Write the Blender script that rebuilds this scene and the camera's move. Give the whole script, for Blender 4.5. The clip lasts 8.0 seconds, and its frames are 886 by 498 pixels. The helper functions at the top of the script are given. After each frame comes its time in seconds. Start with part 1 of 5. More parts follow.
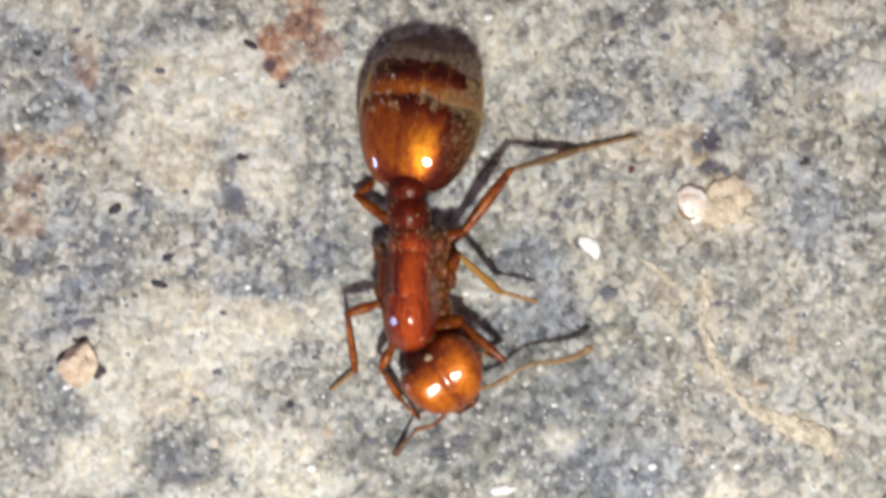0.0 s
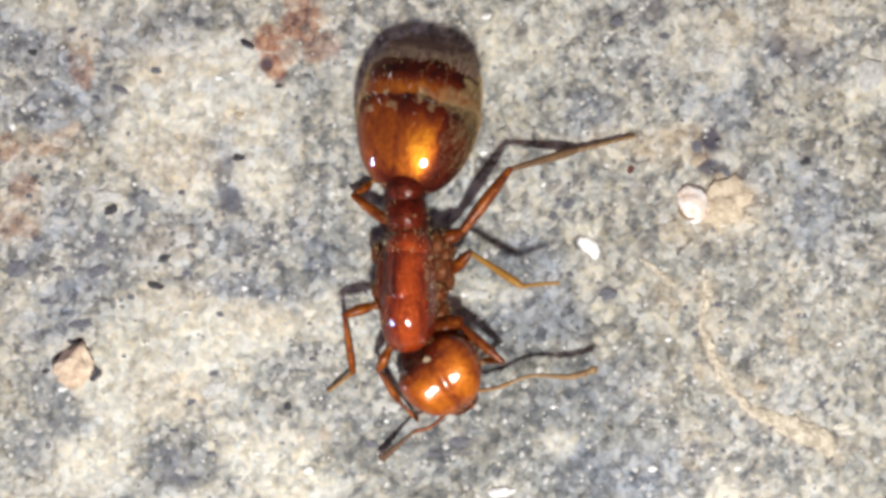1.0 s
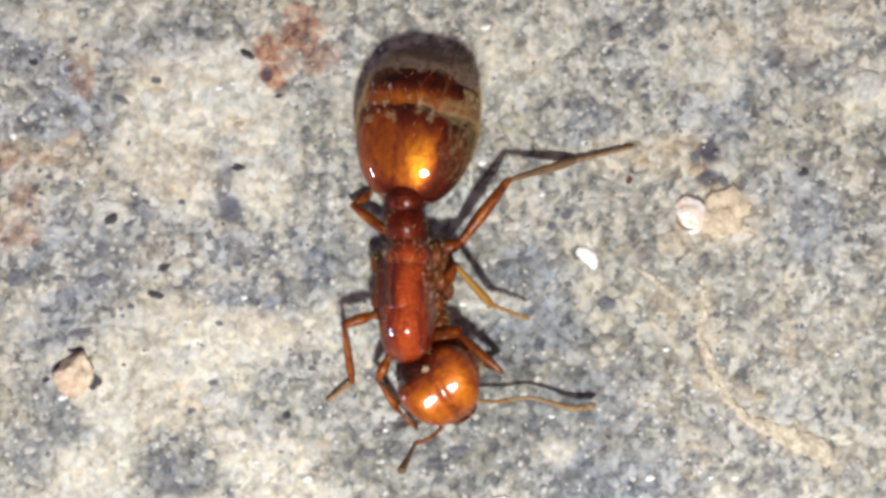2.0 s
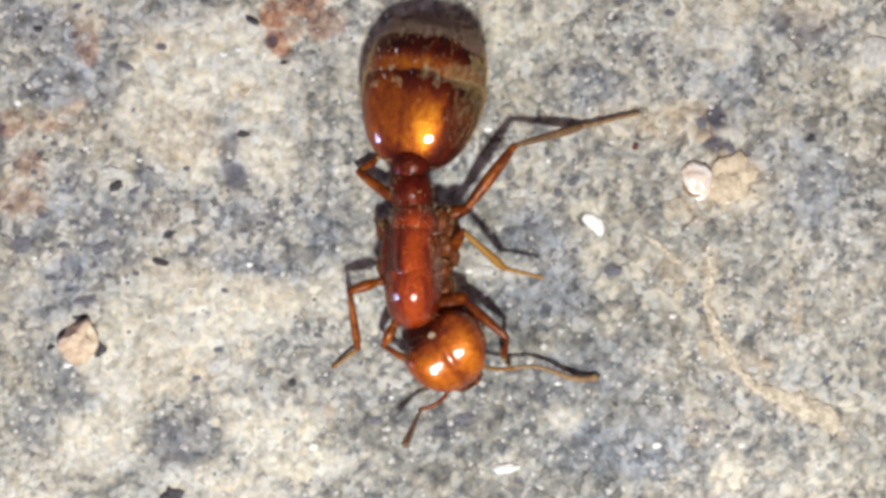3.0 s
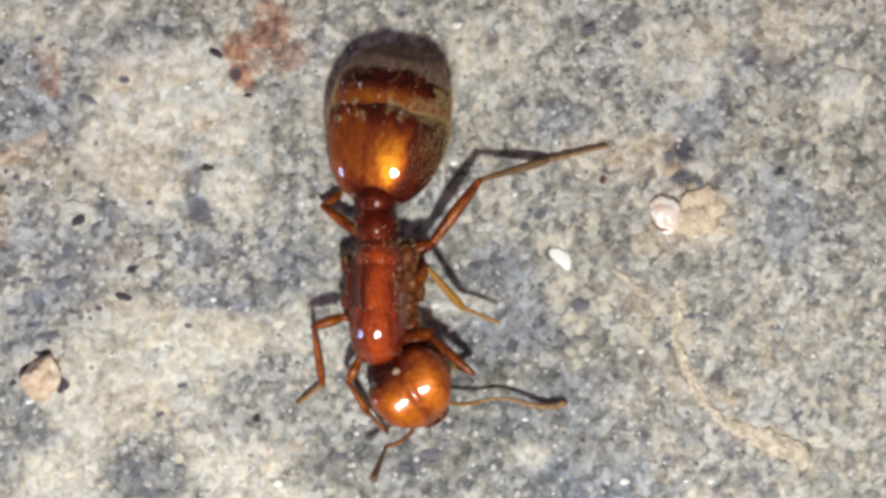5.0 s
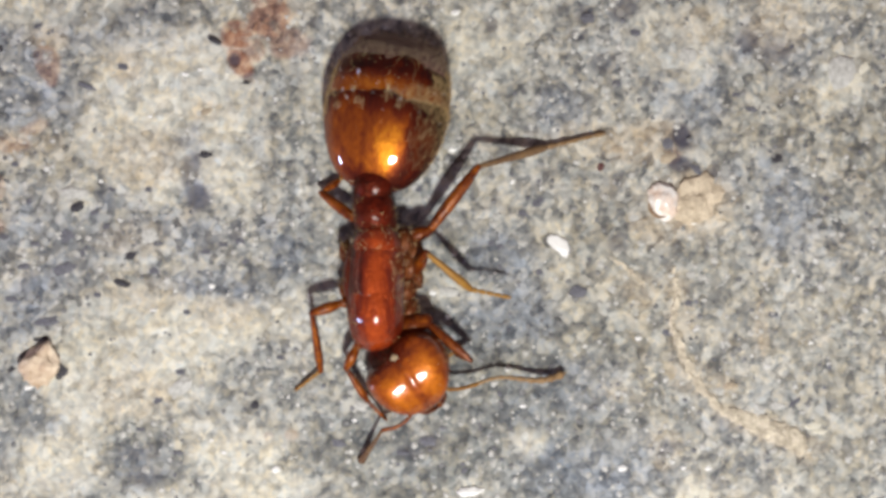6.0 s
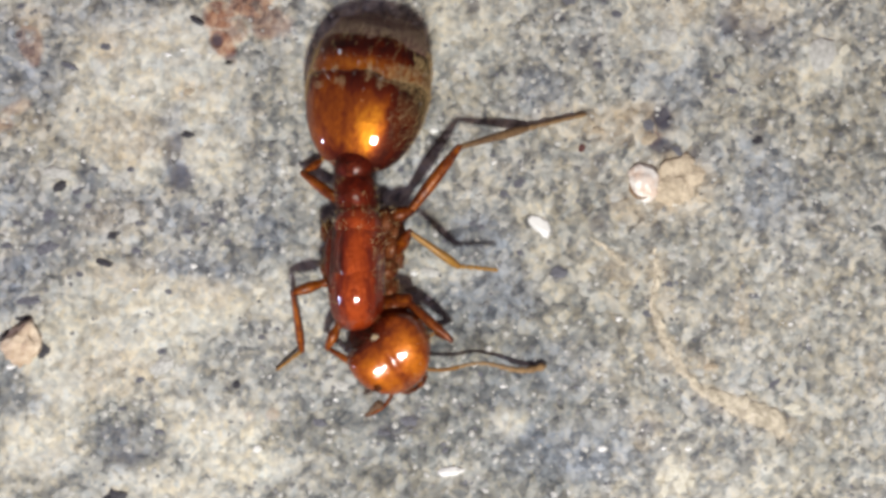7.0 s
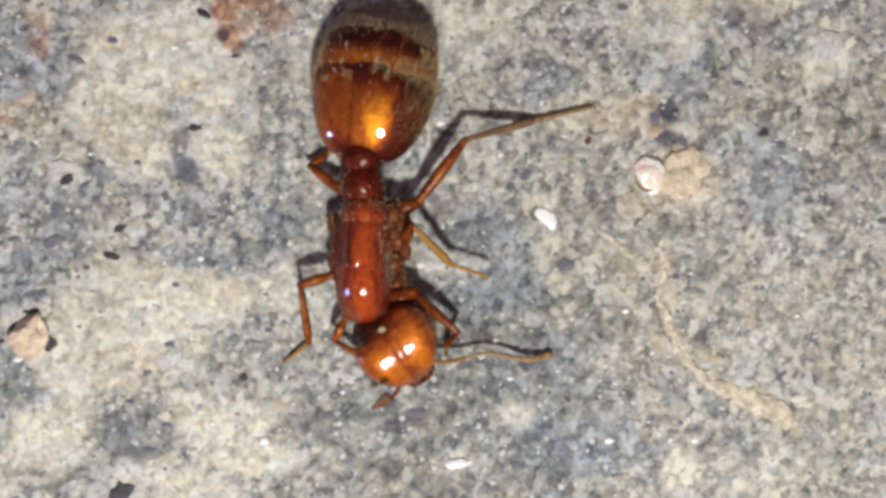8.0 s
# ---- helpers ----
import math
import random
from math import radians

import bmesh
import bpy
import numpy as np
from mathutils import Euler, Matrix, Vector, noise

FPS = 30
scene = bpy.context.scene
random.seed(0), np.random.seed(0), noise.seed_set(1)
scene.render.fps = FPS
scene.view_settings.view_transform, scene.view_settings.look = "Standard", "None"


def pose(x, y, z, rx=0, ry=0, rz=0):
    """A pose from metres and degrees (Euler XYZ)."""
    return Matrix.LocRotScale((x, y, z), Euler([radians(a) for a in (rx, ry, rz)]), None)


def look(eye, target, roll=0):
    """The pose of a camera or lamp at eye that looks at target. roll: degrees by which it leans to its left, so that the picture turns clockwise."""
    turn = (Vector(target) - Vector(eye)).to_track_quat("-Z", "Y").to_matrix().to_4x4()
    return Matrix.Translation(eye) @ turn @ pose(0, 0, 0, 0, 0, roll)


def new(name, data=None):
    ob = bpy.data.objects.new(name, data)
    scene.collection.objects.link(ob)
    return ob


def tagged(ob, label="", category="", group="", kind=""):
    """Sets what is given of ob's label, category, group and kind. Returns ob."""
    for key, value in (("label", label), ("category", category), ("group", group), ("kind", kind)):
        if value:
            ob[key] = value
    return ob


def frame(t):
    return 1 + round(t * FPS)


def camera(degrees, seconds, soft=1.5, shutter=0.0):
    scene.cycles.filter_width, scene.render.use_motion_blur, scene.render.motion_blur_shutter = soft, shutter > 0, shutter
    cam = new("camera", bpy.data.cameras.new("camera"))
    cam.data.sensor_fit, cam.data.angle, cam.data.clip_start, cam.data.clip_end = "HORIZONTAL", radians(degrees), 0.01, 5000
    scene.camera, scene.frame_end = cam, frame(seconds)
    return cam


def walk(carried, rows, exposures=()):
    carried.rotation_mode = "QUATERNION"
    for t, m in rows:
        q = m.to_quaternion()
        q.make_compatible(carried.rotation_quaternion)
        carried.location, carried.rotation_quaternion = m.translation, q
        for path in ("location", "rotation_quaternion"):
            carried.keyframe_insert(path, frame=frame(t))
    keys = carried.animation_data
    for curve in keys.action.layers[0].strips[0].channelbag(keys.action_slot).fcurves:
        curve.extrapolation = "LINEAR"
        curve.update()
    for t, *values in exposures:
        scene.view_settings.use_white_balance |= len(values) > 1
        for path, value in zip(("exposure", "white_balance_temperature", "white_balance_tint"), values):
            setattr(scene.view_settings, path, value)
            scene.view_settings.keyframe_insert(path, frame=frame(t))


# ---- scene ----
MM = 0.001  # lengths below are in millimetres

cam = camera(26.27, 8.0, soft=3.65, shutter=0.4)
# seconds, eye x, y, z, turn: a phone held over the stone, looking straight down
ROWS = [
    (0.0, 0.040, -0.073, 42.22, -0.06),
    (0.1, -0.074, 0.213, 42.18, -0.06),
    (0.2, 0.017, 0.150, 42.14, -0.06),
    (0.3, 0.045, 0.313, 42.10, -0.06),
    (0.4, 0.073, 0.212, 42.06, -0.06),
    (0.5, -0.031, 0.232, 42.02, -0.06),
    (0.6, 0.128, 0.188, 42.00, -0.07),
    (0.7, 0.092, 0.163, 41.98, -0.08),
    (0.8, 0.044, 0.089, 41.96, -0.09),
    (0.9, 0.045, -0.060, 41.94, -0.10),
    (1.0, 0.080, -0.059, 41.92, -0.11),
    (1.1, 0.083, -0.060, 41.93, -0.10),
    (1.2, 0.020, -0.061, 41.94, -0.09),
    (2.3, 0.121, 0.208, 42.09, 0.01),
    (2.4, 0.112, 0.009, 42.04, 0.00),
    (2.5, -0.000, -0.000, 42.00, -0.00),
    (2.6, -0.084, -0.103, 41.99, -0.01),
    (2.7, -0.083, -0.427, 41.98, -0.02),
    (2.8, -0.045, -0.389, 41.97, -0.04),
    (2.9, 0.031, -0.544, 41.96, -0.05),
    (3.0, -0.028, -0.577, 41.94, -0.06),
    (3.1, 0.050, -0.615, 41.86, -0.09),
    (3.2, -0.019, -0.742, 41.78, -0.13),
    (3.3, -0.161, -0.664, 41.69, -0.16),
    (3.4, -0.193, -1.094, 41.61, -0.19),
    (3.5, -0.174, -1.022, 41.53, -0.23),
    (3.6, 0.146, -0.895, 41.55, -0.21),
    (3.7, 0.244, -0.785, 41.57, -0.20),
    (3.8, 0.390, -0.898, 41.60, -0.19),
    (3.9, 0.402, -0.788, 41.62, -0.18),
    (4.0, 0.325, -0.659, 41.65, -0.17),
    (4.1, 0.300, -0.803, 41.67, -0.12),
    (4.2, 0.398, -0.769, 41.69, -0.08),
    (4.3, 0.484, -0.530, 41.71, -0.04),
    (4.4, 0.521, -0.054, 41.73, 0.01),
    (4.5, 0.515, 0.106, 41.75, 0.05),
    (4.6, 0.688, 0.121, 41.64, -0.02),
    (4.7, 0.729, 0.228, 41.53, -0.09),
    (5.8, 0.712, -0.102, 41.66, -0.12),
    (5.9, 0.840, -0.112, 41.64, -0.08),
    (6.0, 0.766, -0.108, 41.62, -0.05),
    (6.1, 0.875, -0.238, 41.62, -0.03),
    (6.2, 0.887, -0.325, 41.62, -0.02),
    (6.3, 0.776, -0.400, 41.62, 0.00),
    (6.4, 0.751, -0.426, 41.61, 0.02),
    (6.5, 0.925, -0.554, 41.61, 0.03),
    (6.6, 0.949, -0.613, 41.64, 0.05),
    (6.7, 0.910, -0.564, 41.66, 0.06),
    (6.8, 1.033, -0.590, 41.69, 0.07),
    (6.9, 1.143, -0.566, 41.72, 0.09),
    (7.0, 1.178, -0.536, 41.74, 0.10),
    (7.1, 1.166, -0.654, 41.76, 0.09),
    (7.2, 1.190, -0.728, 41.77, 0.09),
    (7.3, 1.339, -0.815, 41.79, 0.08),
    (7.4, 1.214, -0.815, 41.80, 0.08),
    (7.5, 1.169, -0.689, 41.82, 0.07),
    (7.7, 1.088, -0.591, 41.81, 0.05),
    (8.0, 1.033, -0.701, 41.79, 0.02),
]
walk(cam, [(t, pose(x * MM, y * MM, z * MM, 0, 0, turn)) for t, x, y, z, turn in ROWS],
     [(0.0, 0.0), (0.5, 0.08), (1.0, 0.09), (2.5, 0.03), (3.5, -0.02), (4.5, -0.10), (6.0, -0.16), (8.0, -0.18)])

# ---- light: night, the phone's flash, and a faint bluish lamp low to one side ----
world = bpy.data.worlds.new("night")
scene.world = world
world.use_nodes = True
world.node_tree.nodes["Background"].inputs["Color"].default_value = (1.0, 0.74, 0.81, 1)
world.node_tree.nodes["Background"].inputs["Strength"].default_value = 0.19


def lamp(name, eye, target, power, size, colour):
    data = bpy.data.lights.new(name, "AREA")
    data.shape, data.size, data.energy, data.color = "DISK", size * MM, power, colour
    ob = new(name, data)
    ob.matrix_world = look([c * MM for c in eye], [c * MM for c in target])
    return ob


lamp("phone_flash", (3.2, -27.0, 44.0), (0, -1, 0), 0.0345, 4.8, (0.972, 0.972, 0.930))
lamp("side_lamp", (-148.0, -62.0, 24.0), (0, 0, 1), 0.06, 10.0, (0.62, 0.62, 1.0))


# ---- materials ----
class Nodes:
    """Short hand for building a node material."""

    def __init__(self, name, rough=0.5, metal=0.0):
        self.mat = bpy.data.materials.new(name)
        self.mat.use_nodes = True
        self.tree = self.mat.node_tree
        self.out = self.tree.nodes["Principled BSDF"]
        self.out.inputs["Roughness"].default_value = rough
        self.out.inputs["Metallic"].default_value = metal

    def add(self, kind, **sets):
        n = self.tree.nodes.new(kind)
        for k, v in sets.items():
            if k == "operation":
                n.operation = v
            elif k == "attribute":
                n.attribute_name = v
        return n

    def join(self, a, b):
        self.tree.links.new(a, b)

    def space(self):
        return self.add("ShaderNodeTexCoord").outputs["Object"]

    def grain(self, scale, detail=3.0, rough=0.55, warp=0.0, offset=(0, 0, 0), stretch=(1, 1, 1)):
        """Noise with so many cycles a millimetre, 0 to 1."""
        n = self.add("ShaderNodeTexNoise")
        m = self.add("ShaderNodeMapping")
        m.inputs["Location"].default_value = offset
        m.inputs["Scale"].default_value = stretch
        self.join(self.space(), m.inputs["Vector"])
        self.join(m.outputs["Vector"], n.inputs["Vector"])
        n.inputs["Scale"].default_value = scale / MM
        n.inputs["Detail"].default_value = detail
        n.inputs["Roughness"].default_value = rough
        n.inputs["Distortion"].default_value = warp
        return n.outputs["Fac"]

    def ramp(self, fac, stops):
        n = self.add("ShaderNodeValToRGB")
        e = n.color_ramp.elements
        while len(e) < len(stops):
            e.new(0.5)
        for el, (p, c) in zip(e, stops):
            el.position = p
            el.color = (*c, 1) if not isinstance(c, float) else (c, c, c, 1)
        self.join(fac, n.inputs["Fac"])
        return n.outputs["Color"]

    def mix(self, fac, a, b, blend="MIX"):
        n = self.add("ShaderNodeMix")
        n.data_type, n.blend_type = "RGBA", blend
        for socket, v in ((n.inputs[0], fac), (n.inputs[6], a), (n.inputs[7], b)):
            if isinstance(v, tuple):
                socket.default_value = (*v, 1)
            elif isinstance(v, (int, float)):
                socket.default_value = v
            else:
                self.join(v, socket)
        return n.outputs[2]

    def maths(self, op, a, b=0.0):
        n = self.add("ShaderNodeMath", operation=op)
        for socket, v in ((n.inputs[0], a), (n.inputs[1], b)):
            if isinstance(v, (int, float)):
                socket.default_value = v
            else:
                self.join(v, socket)
        return n.outputs[0]

    def value(self, name):
        return self.add("ShaderNodeAttribute", attribute=name).outputs["Fac"]

    def bump(self, height, depth, strength=1.0):
        n = self.add("ShaderNodeBump")
        n.inputs["Distance"].default_value = depth * MM
        n.inputs["Strength"].default_value = strength
        self.join(height, n.inputs["Height"])
        self.join(n.outputs["Normal"], self.out.inputs["Normal"])

    def colour(self, c):
        if isinstance(c, tuple):
            self.out.inputs["Base Color"].default_value = (*c, 1)
        else:
            self.join(c, self.out.inputs["Base Color"])
        return self


def stone_material():
    n = Nodes("weathered_stone", 0.72)
    fine = n.grain(3.6, 4.0, 0.60)
    mid = n.grain(1.5, 3.0, 0.55, 0.4, (0.01, 0.02, 0))
    wide = n.grain(0.35, 3.0, 0.5, 0.3, (0.03, 0.0, 0.01))
    bend = n.add("ShaderNodeTexNoise")
    n.join(n.space(), bend.inputs["Vector"])
    bend.inputs["Scale"].default_value, bend.inputs["Detail"].default_value = 3.0 / MM, 2.0
    push = n.add("ShaderNodeVectorMath", operation="MULTIPLY_ADD")
    n.join(bend.outputs["Color"], push.inputs[0])
    push.inputs[1].default_value = (0.22 * MM,) * 3
    n.join(n.space(), push.inputs[2])
    bent = push.outputs[0]

    def grains(scale):
        v = n.add("ShaderNodeTexVoronoi")
        n.join(bent, v.inputs["Vector"])
        v.inputs["Scale"].default_value = scale / MM
        g = n.add("ShaderNodeRGBToBW")
        n.join(v.outputs["Color"], g.inputs["Color"])
        return g.outputs[0], v.outputs["Distance"]

    tone, gap = grains(5.2)
    tone2 = grains(10.5)[0]
    crystal = n.maths("SUBTRACT", n.maths("ADD", n.maths("MULTIPLY", tone, 0.65), n.maths("MULTIPLY", tone2, 0.35)), n.maths("MULTIPLY", gap, 0.22))
    mixed = n.maths("ADD", n.maths("MULTIPLY", fine, 0.46), n.maths("MULTIPLY", crystal, 0.40))
    mixed = n.maths("ADD", mixed, n.maths("MULTIPLY", mid, 0.265))
    base = n.ramp(mixed, [(0.34, (0.105, 0.105, 0.108)), (0.43, (0.235, 0.233, 0.225)), (0.52, (0.385, 0.380, 0.355)), (0.66, (0.64, 0.632, 0.60))])
    base = n.mix(n.ramp(wide, [(0.42, 0.0), (0.58, 0.5)]), base, n.mix(1.0, base, (1.0, 0.955, 0.85), "MULTIPLY"))
    blush = n.ramp(n.grain(1.1, 3.0, 0.6, 0.5, (0.05, 0.01, 0.02)), [(0.56, 0.0), (0.68, 0.3)])
    base = n.mix(blush, base, n.mix(1.0, base, (1.0, 0.87, 0.76), "MULTIPLY"))
    # ashen clouding (near the ant also painted shade), slate-blue clouding, cream crust, rust crust, dark grains: where
    # they lie is in the mesh
    c = n.mix(n.maths("MULTIPLY", n.value("ash"), 0.9), base, n.mix(1.0, base, (0.56, 0.582, 0.60), "MULTIPLY"))
    c = n.mix(n.maths("MULTIPLY", n.value("slate"), 0.95), c, n.mix(1.0, c, (0.70, 0.765, 0.93), "MULTIPLY"))
    crust = n.ramp(mixed, [(0.32, (0.40, 0.375, 0.32)), (0.43, (0.58, 0.55, 0.48)), (0.54, (0.73, 0.705, 0.63)), (0.68, (0.88, 0.865, 0.80))])
    stained = n.ramp(n.grain(0.75, 4.0, 0.6, 0.5, (0.07, 0.02, 0.01)), [(0.38, (0.87, 0.87, 0.88)), (0.50, (1.0, 0.995, 0.975)), (0.64, (1.06, 1.045, 1.0))])
    crust = n.mix(1.0, crust, stained, "MULTIPLY")
    c = n.mix(n.maths("MULTIPLY", n.value("cream"), 0.97), c, crust)
    tan = n.ramp(mixed, [(0.33, (0.27, 0.20, 0.14)), (0.47, (0.52, 0.43, 0.32)), (0.66, (0.74, 0.65, 0.53))])
    c = n.mix(n.maths("MULTIPLY", n.value("tan"), 0.85), c, tan)
    rust = n.ramp(mixed, [(0.33, (0.12, 0.045, 0.035)), (0.43, (0.28, 0.115, 0.070)), (0.56, (0.40, 0.205, 0.13)), (0.66, (0.58, 0.40, 0.29))])
    c = n.mix(n.maths("MULTIPLY", n.value("rust"), n.ramp(n.grain(2.4, 3.0, 0.6, 0.6, (0.02, 0.03, 0)), [(0.36, 0.35), (0.50, 1.0)])), c, rust)
    c = n.mix(n.value("dark"), c, (0.055, 0.050, 0.078))
    # every crystal has a faint warm or cool cast of its own
    cast = n.maths("ADD", n.maths("MULTIPLY", grains(2.6)[0], 0.35), n.maths("MULTIPLY", tone2, 0.65))
    c = n.mix(1.0, c, n.ramp(cast, [(0.22, (0.87, 0.925, 0.985)), (0.5, (0.965, 0.965, 0.955)), (0.78, (1.0, 0.940, 0.82))]), "MULTIPLY")
    n.colour(c)
    n.bump(n.maths("ADD", n.maths("MULTIPLY", fine, 0.7), n.maths("MULTIPLY", crystal, 0.5)), 0.06, 0.8)
    return n.mat


def cuticle(name, stops, rough=0.42, sheen=0.40, pattern=2.6, depth=0.02, gloss=0.07, coat=1.0, mottle=1.25, skin_deep=0.4, streak=1.0, ridges=0.0):
    """Polished insect shell: amber to dark by 'shade' on the mesh and a fine mottling; a broad golden gloss under a clear coat."""
    n = Nodes(name, rough, sheen)
    spots = n.maths("ADD", n.maths("MULTIPLY", n.grain(pattern, 3.0, 0.6, stretch=(1, streak, 1)), 0.6), n.maths("MULTIPLY", n.grain(pattern * 3.5, 2.0, 0.6, stretch=(1, streak, 1)), 0.4))
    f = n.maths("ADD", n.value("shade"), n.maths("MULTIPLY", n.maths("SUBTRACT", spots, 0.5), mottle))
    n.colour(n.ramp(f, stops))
    n.out.inputs["Specular IOR Level"].default_value = 0.2
    n.out.inputs["Specular Tint"].default_value = (1.0, 0.6, 0.3, 1)
    # dull, downy flanks: the clear coat fades where own dark tone or painted shade rises
    n.join(n.maths("MULTIPLY", n.ramp(n.value("shade"), [(0.30, 1.0), (0.80, 0.12)]), coat), n.out.inputs["Coat Weight"])
    n.out.inputs["Coat IOR"].default_value = 1.6
    n.out.inputs["Coat Roughness"].default_value = gloss
    dents = n.maths("ADD", n.maths("MULTIPLY", n.grain(8.0, 2.0, 0.6), 0.8), n.maths("MULTIPLY", n.grain(3.0, 1.0, 0.5), 0.35))
    if ridges:
        dents = n.maths("ADD", dents, n.maths("MULTIPLY", n.grain(5.0, 2.0, 0.5, 0.2, stretch=(1, 0.22, 1)), ridges))
    b = n.add("ShaderNodeBump")
    b.inputs["Distance"].default_value = depth * MM
    n.join(dents, b.inputs["Height"])
    n.join(b.outputs["Normal"], n.out.inputs["Normal"])
    skin = n.add("ShaderNodeBump")
    skin.inputs["Distance"].default_value = depth * skin_deep * MM
    n.join(dents, skin.inputs["Height"])
    n.join(skin.outputs["Normal"], n.out.inputs["Coat Normal"])
    return n.mat


def down(name, dark, light, rough=0.4):
    """Fine hair, each one of its own tone."""
    n = Nodes(name, rough)
    own = n.add("ShaderNodeNewGeometry").outputs["Random Per Island"]
    return n.colour(n.ramp(own, [(0.15, dark), (0.9, light)])).mat


def mineral(name, dark, light, rough=0.5, scale=3.0, depth=0.03, clear=0.0):
    n = Nodes(name, rough)
    n.colour(n.ramp(n.grain(scale, 4.0, 0.6), [(0.34, dark), (0.66, light)]))
    n.out.inputs["Transmission Weight"].default_value = clear
    n.bump(n.grain(scale * 2.2, 3.0, 0.6), depth, 0.7)
    return n.mat


STONE = stone_material()
AMBER_STOPS = [(0.0, (0.60, 0.205, 0.008)), (0.28, (0.29, 0.064, 0.003)), (0.55, (0.11, 0.013, 0.003)), (0.8, (0.050, 0.006, 0.004)), (1.0, (0.012, 0.005, 0.005))]
AMBER = cuticle("amber_cuticle", AMBER_STOPS, sheen=0.32, depth=0.02, gloss=0.035, mottle=1.3, skin_deep=0.3, streak=0.4)
BRONZE = cuticle("head_cuticle", [(0.0, (0.56, 0.155, 0.006)), (0.3, (0.30, 0.058, 0.004)), (0.55, (0.10, 0.012, 0.003)), (1.0, (0.02, 0.005, 0.004))], 0.45, 0.22, 2.6, 0.025, 0.14, 1.0, 1.2, 0.4)
RED = cuticle("red_brown_cuticle", [(0.0, (0.37, 0.050, 0.005)), (0.35, (0.170, 0.016, 0.003)), (0.7, (0.060, 0.006, 0.003)), (1.0, (0.018, 0.004, 0.003))], 0.45, 0.16, 2.2, 0.06, 0.05, 1.0, 1.9, 0.26, 0.4, 1.0)
WAIST = cuticle("waist_cuticle", [(0.0, (0.25, 0.028, 0.004)), (0.4, (0.125, 0.011, 0.003)), (0.8, (0.045, 0.005, 0.003)), (1.0, (0.016, 0.004, 0.003))], 0.45, 0.35, 4.0, 0.07, 0.16, 0.45, 2.0)
LIMB = cuticle("limb_cuticle", [(0.0, (0.31, 0.082, 0.007)), (0.4, (0.145, 0.027, 0.003)), (0.8, (0.058, 0.009, 0.004)), (1.0, (0.03, 0.007, 0.004))], 0.5, 0.15, 3.2, 0.03, 0.28, 0.3, 2.8)
PLEURA = cuticle("flank_cuticle", [(0.0, (0.30, 0.115, 0.040)), (0.5, (0.150, 0.042, 0.013)), (1.0, (0.06, 0.014, 0.008))], 0.5, 0.1, 5.0, 0.06, 0.22, 0.3, 2.4)
PALE = cuticle("pale_limb_cuticle", [(0.0, (0.38, 0.200, 0.040)), (0.5, (0.22, 0.090, 0.014)), (1.0, (0.12, 0.040, 0.012))], 0.5, 0.1, 4.0, 0.03, 0.28, 0.4)
FEELER = cuticle("feeler_cuticle", [(0.0, (0.42, 0.275, 0.135)), (0.5, (0.27, 0.168, 0.082)), (1.0, (0.13, 0.075, 0.048))], 0.55, 0.0, 4.0, 0.03, 0.32, 0.3)
MEMBRANE = cuticle("membrane", [(0.0, (0.52, 0.42, 0.26)), (0.6, (0.20, 0.14, 0.085)), (1.0, (0.08, 0.05, 0.04))], 0.5, 0.0, 5.0)
TIP = cuticle("dark_cuticle", [(0.0, (0.24, 0.145, 0.105)), (0.35, (0.165, 0.092, 0.078)), (0.7, (0.088, 0.046, 0.048)), (1.0, (0.03, 0.017, 0.022))], 0.5, 0.1, 6.0, 0.03, 0.25, 0.5, 1.8)
EYE = cuticle("eye_black", [(0.0, (0.03, 0.02, 0.02)), (1.0, (0.01, 0.008, 0.008))], 0.2, 0.0)
HAIR = down("golden_hair", (0.20, 0.115, 0.05), (0.60, 0.42, 0.19))
# golden hair, brightened so that waist and thorax bristles double as painted glints
GOLD_HAIR = down("bright_hair", (0.32, 0.21, 0.08), (0.66, 0.50, 0.24), 0.35)
# whitish tones painted as glints, for the few thick gaster bristles
GLINT_HAIR = down("glint_hair", (0.34, 0.27, 0.22), (0.72, 0.66, 0.62), 0.2)
TAN_HAIR = down("tan_hair", (0.10, 0.062, 0.045), (0.42, 0.30, 0.19))
DUSK_HAIR = down("brown_hair", (0.05, 0.032, 0.03), (0.30, 0.21, 0.16))
QUARTZ = mineral("white_quartz", (0.88, 0.87, 0.84), (0.96, 0.955, 0.94), 0.28, 3.0, 0.02)
SAND = mineral("sandy_pebble", (0.52, 0.37, 0.25), (0.86, 0.72, 0.56), 0.65, 3.2, 0.09)
SHELL = mineral("pale_shell", (0.78, 0.58, 0.45), (0.97, 0.95, 0.92), 0.18, 2.6, 0.05)
CRUST = mineral("sandy_crust", (0.47, 0.38, 0.27), (0.78, 0.66, 0.50), 0.75, 4.5, 0.08)
ROOTY = mineral("brown_shadow_rim", (0.26, 0.15, 0.08), (0.46, 0.31, 0.19), 0.6, 4.0, 0.03)
BLACK = mineral("dark_mineral", (0.018, 0.017, 0.022), (0.075, 0.07, 0.085), 0.5, 4.0, 0.03)
BLUE = mineral("slate_mineral", (0.085, 0.085, 0.105), (0.21, 0.21, 0.245), 0.5, 4.0, 0.03)
GREY = mineral("grey_mineral", (0.13, 0.13, 0.14), (0.30, 0.295, 0.29), 0.6, 4.0, 0.03)
CLEAR = mineral("pale_mineral", (0.39, 0.385, 0.36), (0.66, 0.65, 0.62), 0.45, 4.0, 0.02)
RED_SPECK = mineral("red_speck", (0.07, 0.018, 0.02), (0.14, 0.035, 0.03), 0.4, 4.0, 0.02)
